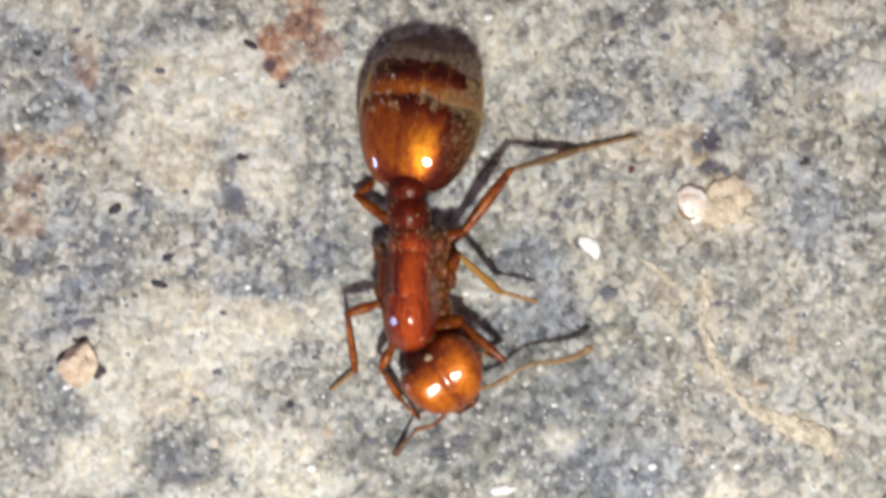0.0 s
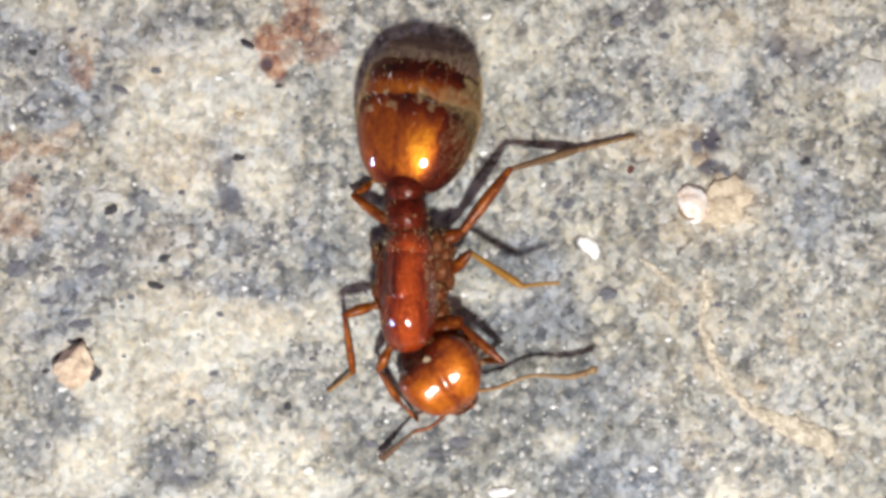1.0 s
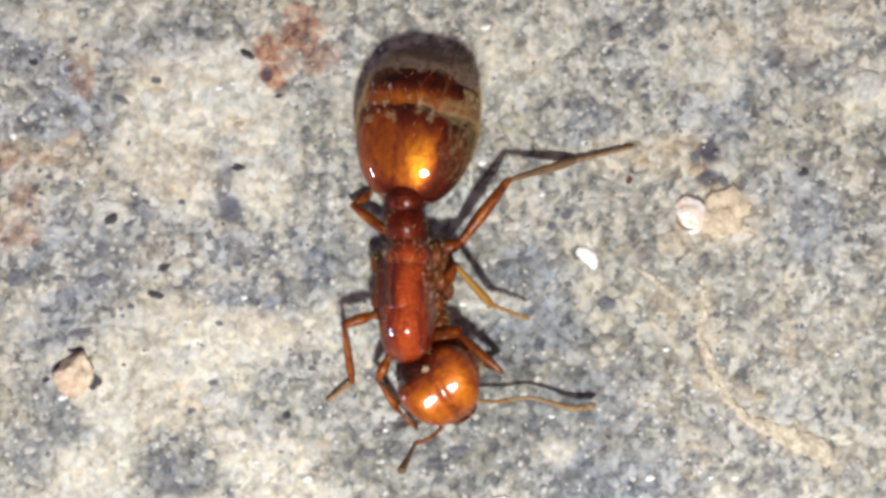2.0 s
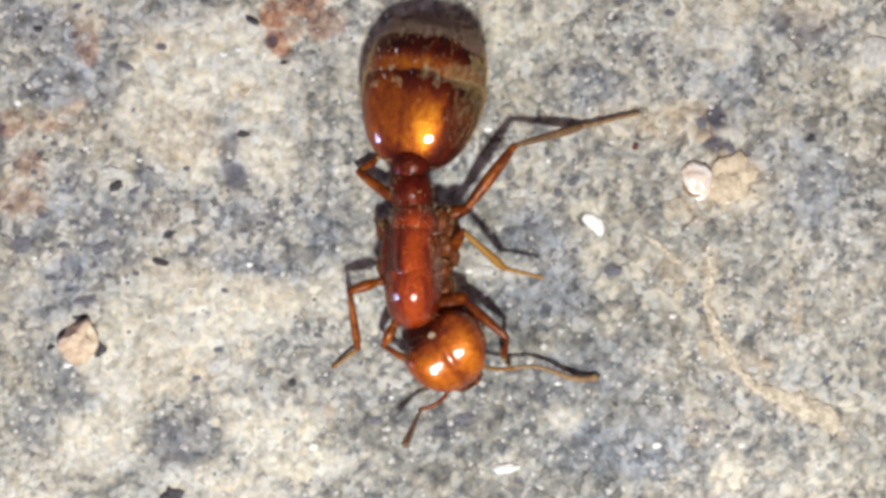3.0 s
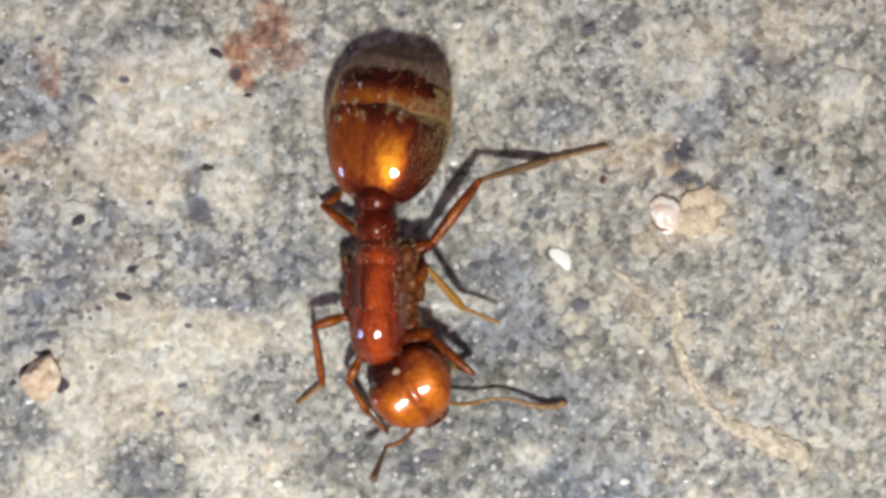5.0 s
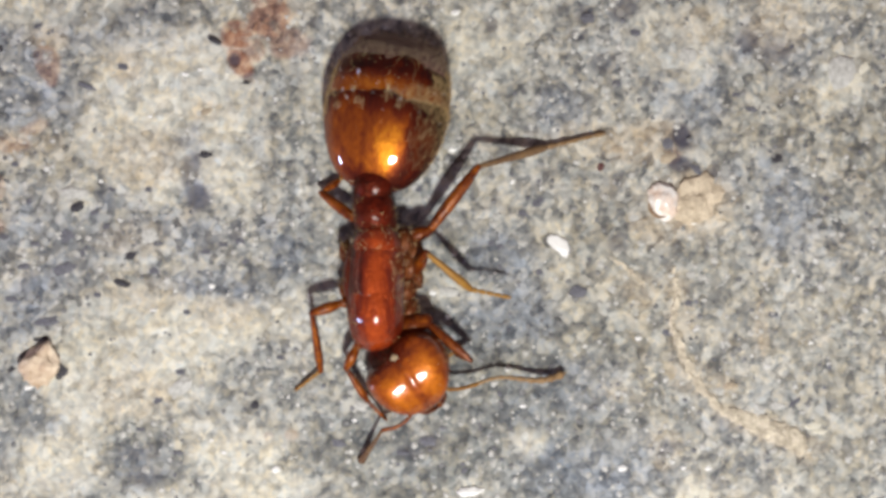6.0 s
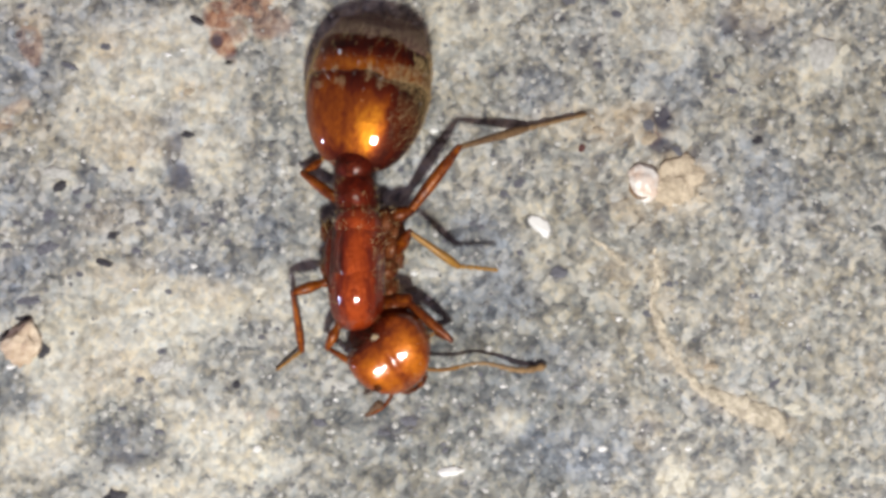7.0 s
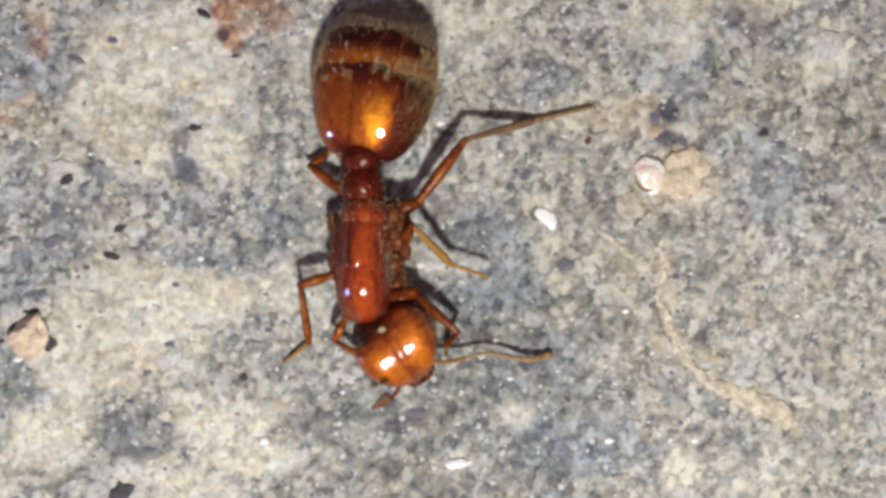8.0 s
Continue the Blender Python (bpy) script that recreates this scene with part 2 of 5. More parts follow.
CHALK = mineral("chalky_crust", (0.72, 0.67, 0.53), (0.90, 0.87, 0.76), 0.7, 4.0, 0.04)
FIBRE = mineral("dry_root", (0.42, 0.36, 0.27), (0.82, 0.73, 0.58), 0.75, 4.5, 0.14)


# ---- mesh helpers ----
ORIGIN = {}


def part(name, bm, material, parent=None, label="", origin=(0, 0, 0), turn=None):
    """One mesh object from a bmesh in millimetres of the place; its own origin in the same millimetres."""
    o = Vector(origin)
    back = turn.inverted() if turn else Matrix()
    for v in bm.verts:
        v.co = (back @ (v.co - o)) * MM
    me = bpy.data.meshes.new(name)
    bmesh.ops.recalc_face_normals(bm, faces=bm.faces[:])
    bm.to_mesh(me)
    bm.free()
    me.polygons.foreach_set("use_smooth", [True] * len(me.polygons))
    me.materials.append(material)
    ob = new(name, me)
    place(ob, o, parent, turn)
    if label:
        ob["label"] = label
    return ob


def place(ob, origin, parent=None, turn=None):
    o = Vector(origin)
    ORIGIN[ob.name] = o
    if parent:
        ob.parent = parent
        ob.location = (o - ORIGIN[parent.name]) * MM
    else:
        ob.location = o * MM
    if turn:
        ob.rotation_euler = turn.to_euler()


def shade_layer(bm):
    return bm.verts.layers.float.get("shade") or bm.verts.layers.float.new("shade")


def ring_body(rings, around=28, shade=None, bm=None):
    """A body from elliptic rings (centre, side axis, up axis), closed at both ends. shade(i, angle): 0 pale to 1 dark."""
    bm = bm or bmesh.new()
    lay = shade_layer(bm)
    made = []
    last = len(rings) - 1
    for i, (c, side, up) in enumerate(rings):
        row = []
        for k in range(around):
            a = 2 * math.pi * k / around
            v = bm.verts.new(c + side * math.cos(a) + up * math.sin(a))
            v[lay] = shade(i / last, a) if shade else 0.3
            row.append(v)
        made.append(row)
    for r, s in zip(made, made[1:]):
        for k in range(around):
            bm.faces.new((r[k], r[(k + 1) % around], s[(k + 1) % around], s[k]))
    for row in (made[0], made[-1]):
        bm.faces.new(row)
    return bm


def spline(points, steps):
    """Points along a smooth line through the given ones (any number of columns)."""
    p = [np.array(q, float) for q in points]
    p = [2 * p[0] - p[1], *p, 2 * p[-1] - p[-2]]
    line = []
    for a, b, c, d in zip(p, p[1:], p[2:], p[3:]):
        for k in range(steps):
            t = k / steps
            line.append(0.5 * (2 * b + (c - a) * t + (2 * a - 5 * b + 4 * c - d) * t * t + (3 * b - a - 3 * c + d) * t ** 3))
    line.append(p[-2])
    return line


def limb(points, steps=6, around=12, shade=None, flat=1.0, bm=None):
    """A tapering limb along points (x, y, z, radius) with rounded ends."""
    line = spline(points, steps)
    pts = [Vector(q[:3]) for q in line]
    rad = [max(q[3], 0.004) for q in line]
    n = len(pts)
    rings = []
    for i in range(n):
        way = (pts[min(i + 1, n - 1)] - pts[max(i - 1, 0)]).normalized()
        side = way.cross(Vector((0, 0, 1)))
        side = side.normalized() if side.length > 1e-3 else Vector((1, 0, 0))
        up = side.cross(way).normalized()
        if i == 0:
            for f, g in ((0.95, 0.35), (0.6, 0.8)):
                rings.append((pts[0] - way * rad[0] * f, side * rad[0] * g, up * rad[0] * g * flat))
        rings.append((pts[i], side * rad[i], up * rad[i] * flat))
        if i == n - 1:
            for f, g in ((0.6, 0.8), (0.95, 0.35)):
                rings.append((pts[i] + way * rad[i] * f, side * rad[i] * g, up * rad[i] * g * flat))
    return ring_body(rings, around, shade, bm)


def hairs(ob_mesh, count, length, thick, back, lift, seed, keep=None):
    """Fine hairs standing on a mesh (in its own space, metres): tapering three-sided spikes, one joined mesh."""
    rnd = random.Random(seed)
    # faces with the normal that points away from the body's axis
    out = [(p, p.normal if p.normal.dot(Vector((p.center.x, 0, p.center.z))) > -0.2 * p.center.length else -p.normal) for p in ob_mesh.polygons if len(p.vertices) < 5]
    out = [(p, n) for p, n in out if keep is None or keep(p.center, n)]
    bm = bmesh.new()
    for p, normal in rnd.choices(out, [p.area for p, n in out], k=count):
        c = [ob_mesh.vertices[i].co for i in p.vertices]
        u, t = rnd.random(), rnd.random()
        base = c[0].lerp(c[1], u).lerp(c[-1].lerp(c[-2], u), t)
        way = (normal * lift + Vector(back) + Vector((rnd.gauss(0, 0.38), rnd.gauss(0, 0.38), rnd.gauss(0, 0.2)))).normalized()
        ln = length * rnd.uniform(0.6, 1.35) * MM
        side = way.orthogonal().normalized() * thick * MM
        other = way.cross(side)
        tip = bm.verts.new(base + way * ln + normal * 0.01 * MM)
        ring = [bm.verts.new(base - normal * 0.02 * MM + side * math.cos(a) + other * math.sin(a)) for a in (0, 2.094, 4.189)]
        for k in range(3):
            bm.faces.new((ring[k], ring[(k + 1) % 3], tip))
    return bm


def hair_part(ob, name, count, length, thick, back, lift, seed, keep=None, material=None):
    bm = hairs(ob.data, count, length, thick, back, lift, seed, keep)
    me = bpy.data.meshes.new(name)
    bm.to_mesh(me)
    bm.free()
    me.materials.append(material or HAIR)
    h = new(name, me)
    h.parent = ob
    ORIGIN[h.name] = ORIGIN[ob.name]
    tagged(h, "fine golden hairs", kind="stuff")
    return h


# ---- smooth random fields for the stone ----
def lattice(x, y, seed):
    """Value noise, -1 to 1, one cell a unit."""
    rs = np.random.RandomState(seed)
    table = rs.uniform(-1, 1, (256, 256))
    xi, yi = np.floor(x).astype(int), np.floor(y).astype(int)
    fx, fy = x - xi, y - yi
    fx, fy = fx * fx * (3 - 2 * fx), fy * fy * (3 - 2 * fy)
    a, b = table[xi % 256, yi % 256], table[(xi + 1) % 256, yi % 256]
    c, d = table[xi % 256, (yi + 1) % 256], table[(xi + 1) % 256, (yi + 1) % 256]
    return (a * (1 - fx) + b * fx) * (1 - fy) + (c * (1 - fx) + d * fx) * fy


def cloud(x, y, scale, octaves, seed, fall=0.5):
    total, amp, norm = 0, 1.0, 0.0
    for k in range(octaves):
        total = total + amp * lattice(x * scale * 2 ** k + 17.3 * k, y * scale * 2 ** k - 9.1 * k, seed + k)
        norm += amp
        amp *= fall
    return total / norm


def stains(x, y, blots, warp, seed, soft=0.35):
    """How far a point lies inside any of the blots (x, y, half width, half height, turn, strength), 0 to 1, with ragged edges."""
    ragged = warp * cloud(x, y, 1.1, 5, seed, 0.62)
    best = np.zeros_like(x)
    for bx, by, rx, ry, turn, strength in blots:
        c, s = math.cos(radians(turn)), math.sin(radians(turn))
        dx, dy = x - bx, y - by
        d = np.hypot((dx * c + dy * s) / rx, (dy * c - dx * s) / ry) + ragged
        m = np.clip((1 + soft - d) / (2 * soft), 0, 1)
        best = np.maximum(best, strength * m * m * (3 - 2 * m))
    return best


CREAM, TAN, SLATE, ASH_SHADE, RUST, DARK = [], [], [], [], [], []


def blot(kind, x, y, wide, high, turn=0, strength=1.0):
    """A stain of that kind on the stone."""
    kind.append((x, y, wide, high, turn, strength))


blot(CREAM, -4.425, 4.325, 0.875, 0.688, 0, 1)
blot(CREAM, -5.3, 3.388, 1.625, 1, 10, 0.85)
blot(CREAM, -6.05, 3.638, 1, 0.75, 0, 0.7)
blot(CREAM, -3.925, 2.888, 0.75, 1, 0, 0.75)
blot(CREAM, -5.675, 1.887, 0.938, 0.875, 0, 0.8)
blot(CREAM, -3.925, 1.637, 0.688, 0.625, 0, 0.7)
blot(CREAM, -6.675, 2.638, 0.625, 0.625, 0, 0.6)
blot(CREAM, -5.675, -1.488, 1.375, 0.5, -10, 0.7)
blot(CREAM, -4.3, -1.738, 1.125, 0.562, 0, 0.8)
blot(CREAM, -6.55, -2.237, 1.125, 0.75, 0, 0.7)
blot(CREAM, -5.175, -2.612, 0.875, 0.75, 0, 0.7)
blot(CREAM, -7.175, -3.237, 0.875, 1, 0, 0.7)
blot(CREAM, -6.05, -3.362, 0.75, 0.5, 0, 0.6)
blot(CREAM, -7.8, -4.862, 1, 0.75, 0, 0.75)
blot(CREAM, -3.8, -4.612, 0.875, 0.625, 0, 0.75)
blot(CREAM, -3.15, -5.3, 1.1, 0.45, 0, 0.7)
blot(CREAM, -4.55, -3.737, 0.625, 0.75, 0, 0.4)
blot(CREAM, -7.3, 1.012, 0.438, 0.312, 0, 0.6)
blot(CREAM, -8.3, 5.138, 1.125, 0.375, 0, 0.6)
blot(CREAM, -6.925, 5.263, 0.625, 0.5, 0, 0.5)
blot(CREAM, -9.3, -1.488, 0.625, 0.375, 0, 0.4)
blot(CREAM, 2.62, -4.38, 0.38, 0.34, 0, 0.8)
blot(CREAM, 9.45, 3.513, 0.5, 0.625, 0, 0.8)
blot(CREAM, 6.2, 4.013, 0.5, 0.625, 0, 0.6)
blot(CREAM, 5.575, 4.513, 0.75, 0.625, 0, 0.5)
blot(CREAM, 0.95, -0.988, 0.4, 0.28, 0, 0.45)
blot(CREAM, 1.575, -1.05, 0.5, 0.18, 0, 0.3)
blot(CREAM, 6.575, 4.763, 0.75, 0.5, 0, 0.5)
blot(CREAM, 8.325, 5.013, 0.75, 0.5, 0, 0.4)
blot(CREAM, 1.7, 4.388, 0.75, 0.75, 0, 0.55)
blot(CREAM, 1.45, 4.763, 0.625, 0.625, 0, 0.4)
blot(CREAM, 2.575, 5.138, 0.75, 0.5, 0, 0.4)
blot(CREAM, -1.8, -1.988, 0.438, 0.625, 0, 0.4)
blot(CREAM, -2.675, -1.488, 0.625, 0.5, 0, 0.4)
blot(CREAM, 6.3, -5.537, 0.45, 0.45, 0, 1)
blot(CREAM, 8.7, -5.362, 0.75, 0.5, 0, 0.35)
blot(CREAM, 7.7, -5.8, 0.75, 0.5, 0, 0.35)
blot(CREAM, 9.45, -4.362, 0.5, 0.5, 0, 0.3)
blot(CREAM, 3.325, 0.388, 0.312, 0.188, 0, 0.7)
blot(CREAM, 3.388, -0.487, 0.25, 0.25, 0, 0.6)
blot(CREAM, -1.8, 3.388, 0.5, 0.75, 0, 0.3)
blot(CREAM, 1.325, -5.362, 0.375, 0.2, 0, 0.5)
blot(CREAM, 8.95, -1.488, 0.625, 0.375, 0, 0.3)
blot(CREAM, -5.05, -6.112, 1.75, 0.625, 0, 0.6)
blot(CREAM, -9.05, -5.737, 0.75, 0.625, 0, 0.5)
blot(TAN, 7.76, -1.9, 0.14, 0.65, 4, 0.6)
blot(TAN, 5.075, 2.2, 1.125, 0.475, 0, 0.8)
blot(TAN, 6.138, 0.887, 0.938, 0.75, 0, 0.85)
blot(TAN, 5.388, 0.263, 0.625, 0.375, -30, 0.6)
blot(TAN, -6.05, -3.237, 0.875, 0.5, 0, 0.4)
blot(TAN, -5.675, 1.887, 0.75, 0.625, 0, 0.45)
blot(TAN, -4.425, 2.95, 0.375, 0.25, 0, 0.6)
blot(TAN, -7.925, 4.513, 0.438, 0.312, 0, 0.7)
blot(TAN, 5.925, -1.488, 0.275, 1, 5, 0.5)
blot(TAN, 6.138, -2.862, 0.375, 0.562, 35, 0.5)
blot(TAN, 6.825, -3.112, 0.5, 0.25, 0, 0.5)
blot(TAN, 7.825, -4.05, 1.125, 0.325, -24, 0.6)
blot(TAN, 8.7, -4.487, 0.312, 0.312, 0, 0.5)
blot(TAN, 5.075, -0.988, 0.5, 0.375, -40, 0.4)
blot(TAN, -6.05, 0.138, 0.75, 0.375, 0, 0.35)
blot(TAN, -5.8, -1.113, 1, 0.312, 0, 0.35)
blot(TAN, -8.675, 2.138, 0.875, 0.375, 0, 0.4)
blot(TAN, -9.3, 0.762, 0.625, 0.625, 0, 0.5)
blot(TAN, 8.075, 4.763, 0.625, 0.625, 0, 0.4)
blot(TAN, 6.325, 4.763, 0.5, 0.375, 0, 0.35)
blot(TAN, -4.05, -1.488, 0.75, 0.375, 0, 0.35)
blot(TAN, 3.7, 2.388, 0.75, 0.25, 10, 0.35)
blot(TAN, 6.325, -5.362, 0.375, 0.375, 0, 0.25)
blot(TAN, -6.175, 3.888, 0.375, 0.375, 0, 0.5)
blot(TAN, 5.7, -4.487, 0.375, 0.5, 0, 0.3)
blot(TAN, -2.8, 5.138, 0.75, 0.75, 0, 0.3)
blot(SLATE, -9.425, 4.763, 0.625, 0.75, 0, 0.9)
blot(SLATE, -8.55, 4.138, 0.75, 0.5, 0, 0.7)
blot(SLATE, -8.425, 3.138, 1, 0.625, 0, 0.8)
blot(SLATE, -6.8, 4.7, 0.75, 0.438, 0, 0.7)
blot(SLATE, -5.675, 4.638, 0.75, 0.562, 0, 0.7)
blot(SLATE, -7.55, -0.362, 0.75, 1, 0, 0.6)
blot(SLATE, -8.55, -1.488, 1.125, 0.625, 20, 0.8)
blot(SLATE, -7.925, -0.738, 0.875, 0.375, 30, 0.9)
blot(SLATE, -4.425, -0.988, 0.75, 0.5, 0, 0.7)
blot(SLATE, -3.675, -1.175, 0.75, 0.5, 0, 0.9)
blot(SLATE, -6.675, 0.013, 0.625, 0.375, 0, 0.6)
blot(SLATE, -5.675, 0.512, 0.5, 0.375, 0, 0.5)
blot(SLATE, -9.05, -0.113, 0.625, 0.5, 0, 0.6)
blot(SLATE, -4.55, 0.138, 0.5, 0.375, 0, 0.5)
blot(SLATE, -4.862, 2.388, 0.312, 0.275, 0, 0.8)
blot(SLATE, -4.737, 1.762, 0.25, 0.5, 0, 1)
blot(SLATE, -4.675, 1.137, 0.325, 0.4, 0, 1)
blot(SLATE, -8.3, -3.612, 0.75, 0.75, 0, 0.6)
blot(SLATE, -8.925, -4.362, 0.625, 0.5, 0, 0.6)
blot(SLATE, -5.8, -4.925, 0.688, 0.438, 0, 0.5)
blot(SLATE, -4.175, 2.013, 0.5, 0.312, 0, 0.6)
blot(SLATE, 3.5, -4.65, 0.6, 0.5, 0, 0.9)
blot(SLATE, -7.9, 0.6, 1.2, 0.7, 0, 0.6)
blot(SLATE, -6.73, 1.0, 0.25, 0.3, 0, 0.9)
blot(SLATE, -2.71, -0.29, 0.35, 0.45, 0, 0.9)
blot(SLATE, -3.14, 0.39, 0.22, 0.25, 0, 0.8)
blot(SLATE, 1.75, -1.75, 0.85, 0.6, 0, 0.9)
blot(SLATE, 2.013, -0.362, 0.775, 0.562, 0, 1)
blot(SLATE, 2.45, -1.488, 0.938, 0.688, -30, 1)
blot(SLATE, 1.2, -1.988, 0.75, 0.5, 0, 0.7)
blot(SLATE, 2.825, -3.737, 0.75, 0.5, 20, 0.5)
blot(SLATE, 1.45, -1.238, 0.75, 0.375, 0, 0.6)
blot(SLATE, 3.825, -3.112, 1.125, 0.625, 0, 0.8)
blot(SLATE, 4.2, -3.487, 0.75, 0.5, 0, 0.6)
blot(SLATE, 4.075, -5.112, 1.375, 0.5, 0, 0.8)
blot(SLATE, 4.7, -4.362, 0.75, 0.5, 0, 0.7)
blot(SLATE, 6.325, 2.763, 0.75, 0.875, 0, 0.6)
blot(SLATE, 7.7, 4.388, 0.75, 0.5, 0, 0.7)
blot(SLATE, 8.2, 4.013, 0.625, 0.625, 0, 0.6)
blot(SLATE, 8.325, 0.762, 0.75, 0.875, 0, 0.8)
blot(SLATE, 8.075, 1.637, 0.625, 0.5, 0, 0.7)
blot(SLATE, 3.325, 3.013, 0.562, 0.625, 0, 0.8)
blot(SLATE, 5.95, 3.513, 0.625, 0.625, 0, 0.5)
blot(SLATE, 7.075, 1.387, 0.5, 0.5, 0, 0.5)
blot(ASH_SHADE, 3.2, -4.85, 0.9, 0.55, 0, 0.9)
blot(ASH_SHADE, -5.8, -4.862, 0.875, 0.562, 0, 0.8)
blot(ASH_SHADE, -6.05, -4.362, 0.75, 0.375, 0, 0.6)
blot(ASH_SHADE, 5.825, -0.487, 1, 0.375, 0, 0.3)
blot(ASH_SHADE, -1.05, -3.237, 1.375, 0.75, 0, 0.4)
blot(ASH_SHADE, -1.8, -3.487, 1.25, 0.75, 0, 0.5)
blot(ASH_SHADE, 0.575, -4.237, 1.125, 0.5, 0, 0.5)
blot(ASH_SHADE, -2.3, -0.113, 0.625, 0.75, 0, 0.5)
blot(ASH_SHADE, -2.425, 2.388, 0.5, 0.625, 0, 0.4)
blot(ASH_SHADE, -2.55, 3.263, 0.75, 0.625, 0, 0.4)
blot(ASH_SHADE, 3.2, -2.112, 0.75, 0.5, 0, 0.5)
blot(ASH_SHADE, 6.825, -0.988, 0.75, 0.5, 0, 0.3)
blot(ASH_SHADE, 9.2, -4.737, 0.75, 0.75, 0, 0.4)
blot(ASH_SHADE, 8.7, -3.237, 0.875, 0.5, 0, 0.4)
blot(ASH_SHADE, -8.175, -3.487, 0.75, 0.625, 0, 0.7)
blot(ASH_SHADE, -8.925, -4.237, 0.75, 0.5, 0, 0.5)
blot(ASH_SHADE, 10.2, 1.762, 0.75, 1.25, 0, 0.4)
blot(ASH_SHADE, -3.05, -0.487, 0.75, 0.625, 0, 0.5)
blot(ASH_SHADE, 0.95, -1.863, 0.75, 0.75, 0, 0.5)
blot(ASH_SHADE, -7.05, -5.737, 1.125, 0.5, 0, 0.4)
blot(ASH_SHADE, -9.05, -3.237, 0.625, 0.5, 0, 0.4)
blot(ASH_SHADE, -3.8, -2.987, 0.625, 0.625, 0, 0.4)
# grey stone, deepened to take in the shade of head and legs
blot(ASH_SHADE, 1.075, -2.612, 1.375, 1, 0, 0.95)
blot(ASH_SHADE, 2.325, -2.987, 1.5, 1, 0, 0.9)
blot(ASH_SHADE, 3.325, -4.112, 1.5, 0.875, 0, 0.8)
blot(ASH_SHADE, 0.95, -4.737, 1.5, 0.75, 0, 0.95)
blot(ASH_SHADE, 4.45, -2.237, 1.25, 0.625, 0, 0.4)
blot(ASH_SHADE, -0.8, -4.487, 1.375, 0.75, 0, 0.9)
blot(ASH_SHADE, 1.45, -3.487, 1.25, 0.875, 0, 0.95)
blot(ASH_SHADE, 1.7, -1.988, 1, 0.625, 0, 0.9)
blot(ASH_SHADE, -0.175, -5.237, 1.375, 0.625, 0, 0.8)
blot(ASH_SHADE, 2.825, -5.612, 1.375, 0.625, 0, 0.9)
blot(ASH_SHADE, 0.95, -5.987, 1.875, 0.75, 0, 0.8)
blot(ASH_SHADE, 2.825, -6.487, 1.875, 0.75, 0, 0.7)
blot(ASH_SHADE, -1.05, -5.987, 1.375, 0.625, 0, 0.7)
blot(ASH_SHADE, 2.2, -4.237, 0.5, 0.75, 0, 0.6)
blot(ASH_SHADE, 3.45, -4.737, 0.625, 0.5, 0, 0.6)
# two blots for leg shadow beside the thorax, painted into the stone
blot(ASH_SHADE, 1.2, -0.362, 0.75, 0.625, 0, 0.95)
blot(ASH_SHADE, 0.825, 0.138, 0.625, 0.5, 0, 0.6)
blot(ASH_SHADE, -1.8, -4.487, 0.875, 0.625, 0, 0.8)
blot(RUST, -3.7, 4.575, 0.4, 0.375, -20, 1)
blot(RUST, -3.65, 3.95, 0.275, 0.475, 25, 1)
blot(RUST, -3.112, 4.888, 0.625, 0.45, 15, 0.75)
blot(RUST, -2.612, 4.45, 0.475, 0.35, 0, 0.5)
blot(RUST, -3.362, 4.263, 0.25, 0.325, 0, 0.6)
blot(RUST, -3.05, 5.362, 0.5, 0.275, 0, 0.7)
blot(RUST, -7.88, 3.95, 0.24, 0.36, 15, 0.45)
blot(RUST, -7.825, 3.788, 0.175, 0.325, 0, 0.5)
blot(RUST, -9.15, 1.325, 0.30, 0.33, 0, 0.40)
blot(RUST, -9.55, 0.512, 0.5, 0.325, 0, 0.35)
blot(RUST, -9.075, 0.388, 0.275, 0.175, 0, 0.4)
blot(RUST, -9.613, 2.237, 0.375, 0.325, 0, 0.5)
blot(RUST, -8.738, 2.2, 0.5, 0.2, 0, 0.4)
blot(RUST, -8.175, 2.575, 0.4, 0.16, 20, 0.35)
blot(RUST, 5.8, 1.913, 0.175, 0.2, 0, 0.45)
blot(RUST, -2.325, 4.263, 0.175, 0.175, 0, 0.3)
blot(RUST, -2.55, -4.175, 0.125, 0.125, 0, 0.3)
blot(RUST, -3.05, -4.213, 0.1, 0.1, 0, 0.3)
blot(DARK, 6, 2.362, 0.212, 0.3, 10, 0.92)
blot(DARK, 5.975, 1.762, 0.25, 0.175, 0, 0.8)
blot(DARK, 4.7, 5.162, 0.35, 0.25, 30, 0.6)
blot(DARK, 3.888, 5.013, 0.2, 0.225, 0, 0.6)
blot(DARK, 3.7, 4.575, 0.2, 0.125, -20, 0.6)
blot(DARK, -4.775, 1.637, 0.2, 0.425, -15, 0.62)
blot(DARK, -4.625, 1.038, 0.25, 0.3, 0, 0.7)
blot(DARK, -4.95, 2.237, 0.2, 0.113, -20, 0.5)
blot(DARK, 7.45, 4.45, 0.275, 0.225, 0, 0.5)
blot(DARK, 8.012, 4.138, 0.325, 0.275, 0, 0.4)
blot(DARK, 4.325, 4.013, 0.375, 0.25, 0, 0.4)
blot(DARK, -3.8, 4.037, 0.125, 0.15, 0, 0.8)
blot(DARK, -3.487, 3.638, 0.113, 0.113, 0, 0.6)
blot(DARK, -3.8, 4.763, 0.175, 0.113, 0, 0.4)
blot(DARK, 3.7, -1.05, 0.225, 0.175, 0, 0.5)
blot(DARK, 4.575, 0.013, 0.25, 0.225, 0, 0.4)
blot(DARK, 4.45, 1.262, 0.375, 0.225, 45, 0.35)
blot(DARK, 0.45, -4.3, 0.275, 0.175, 0, 0.4)
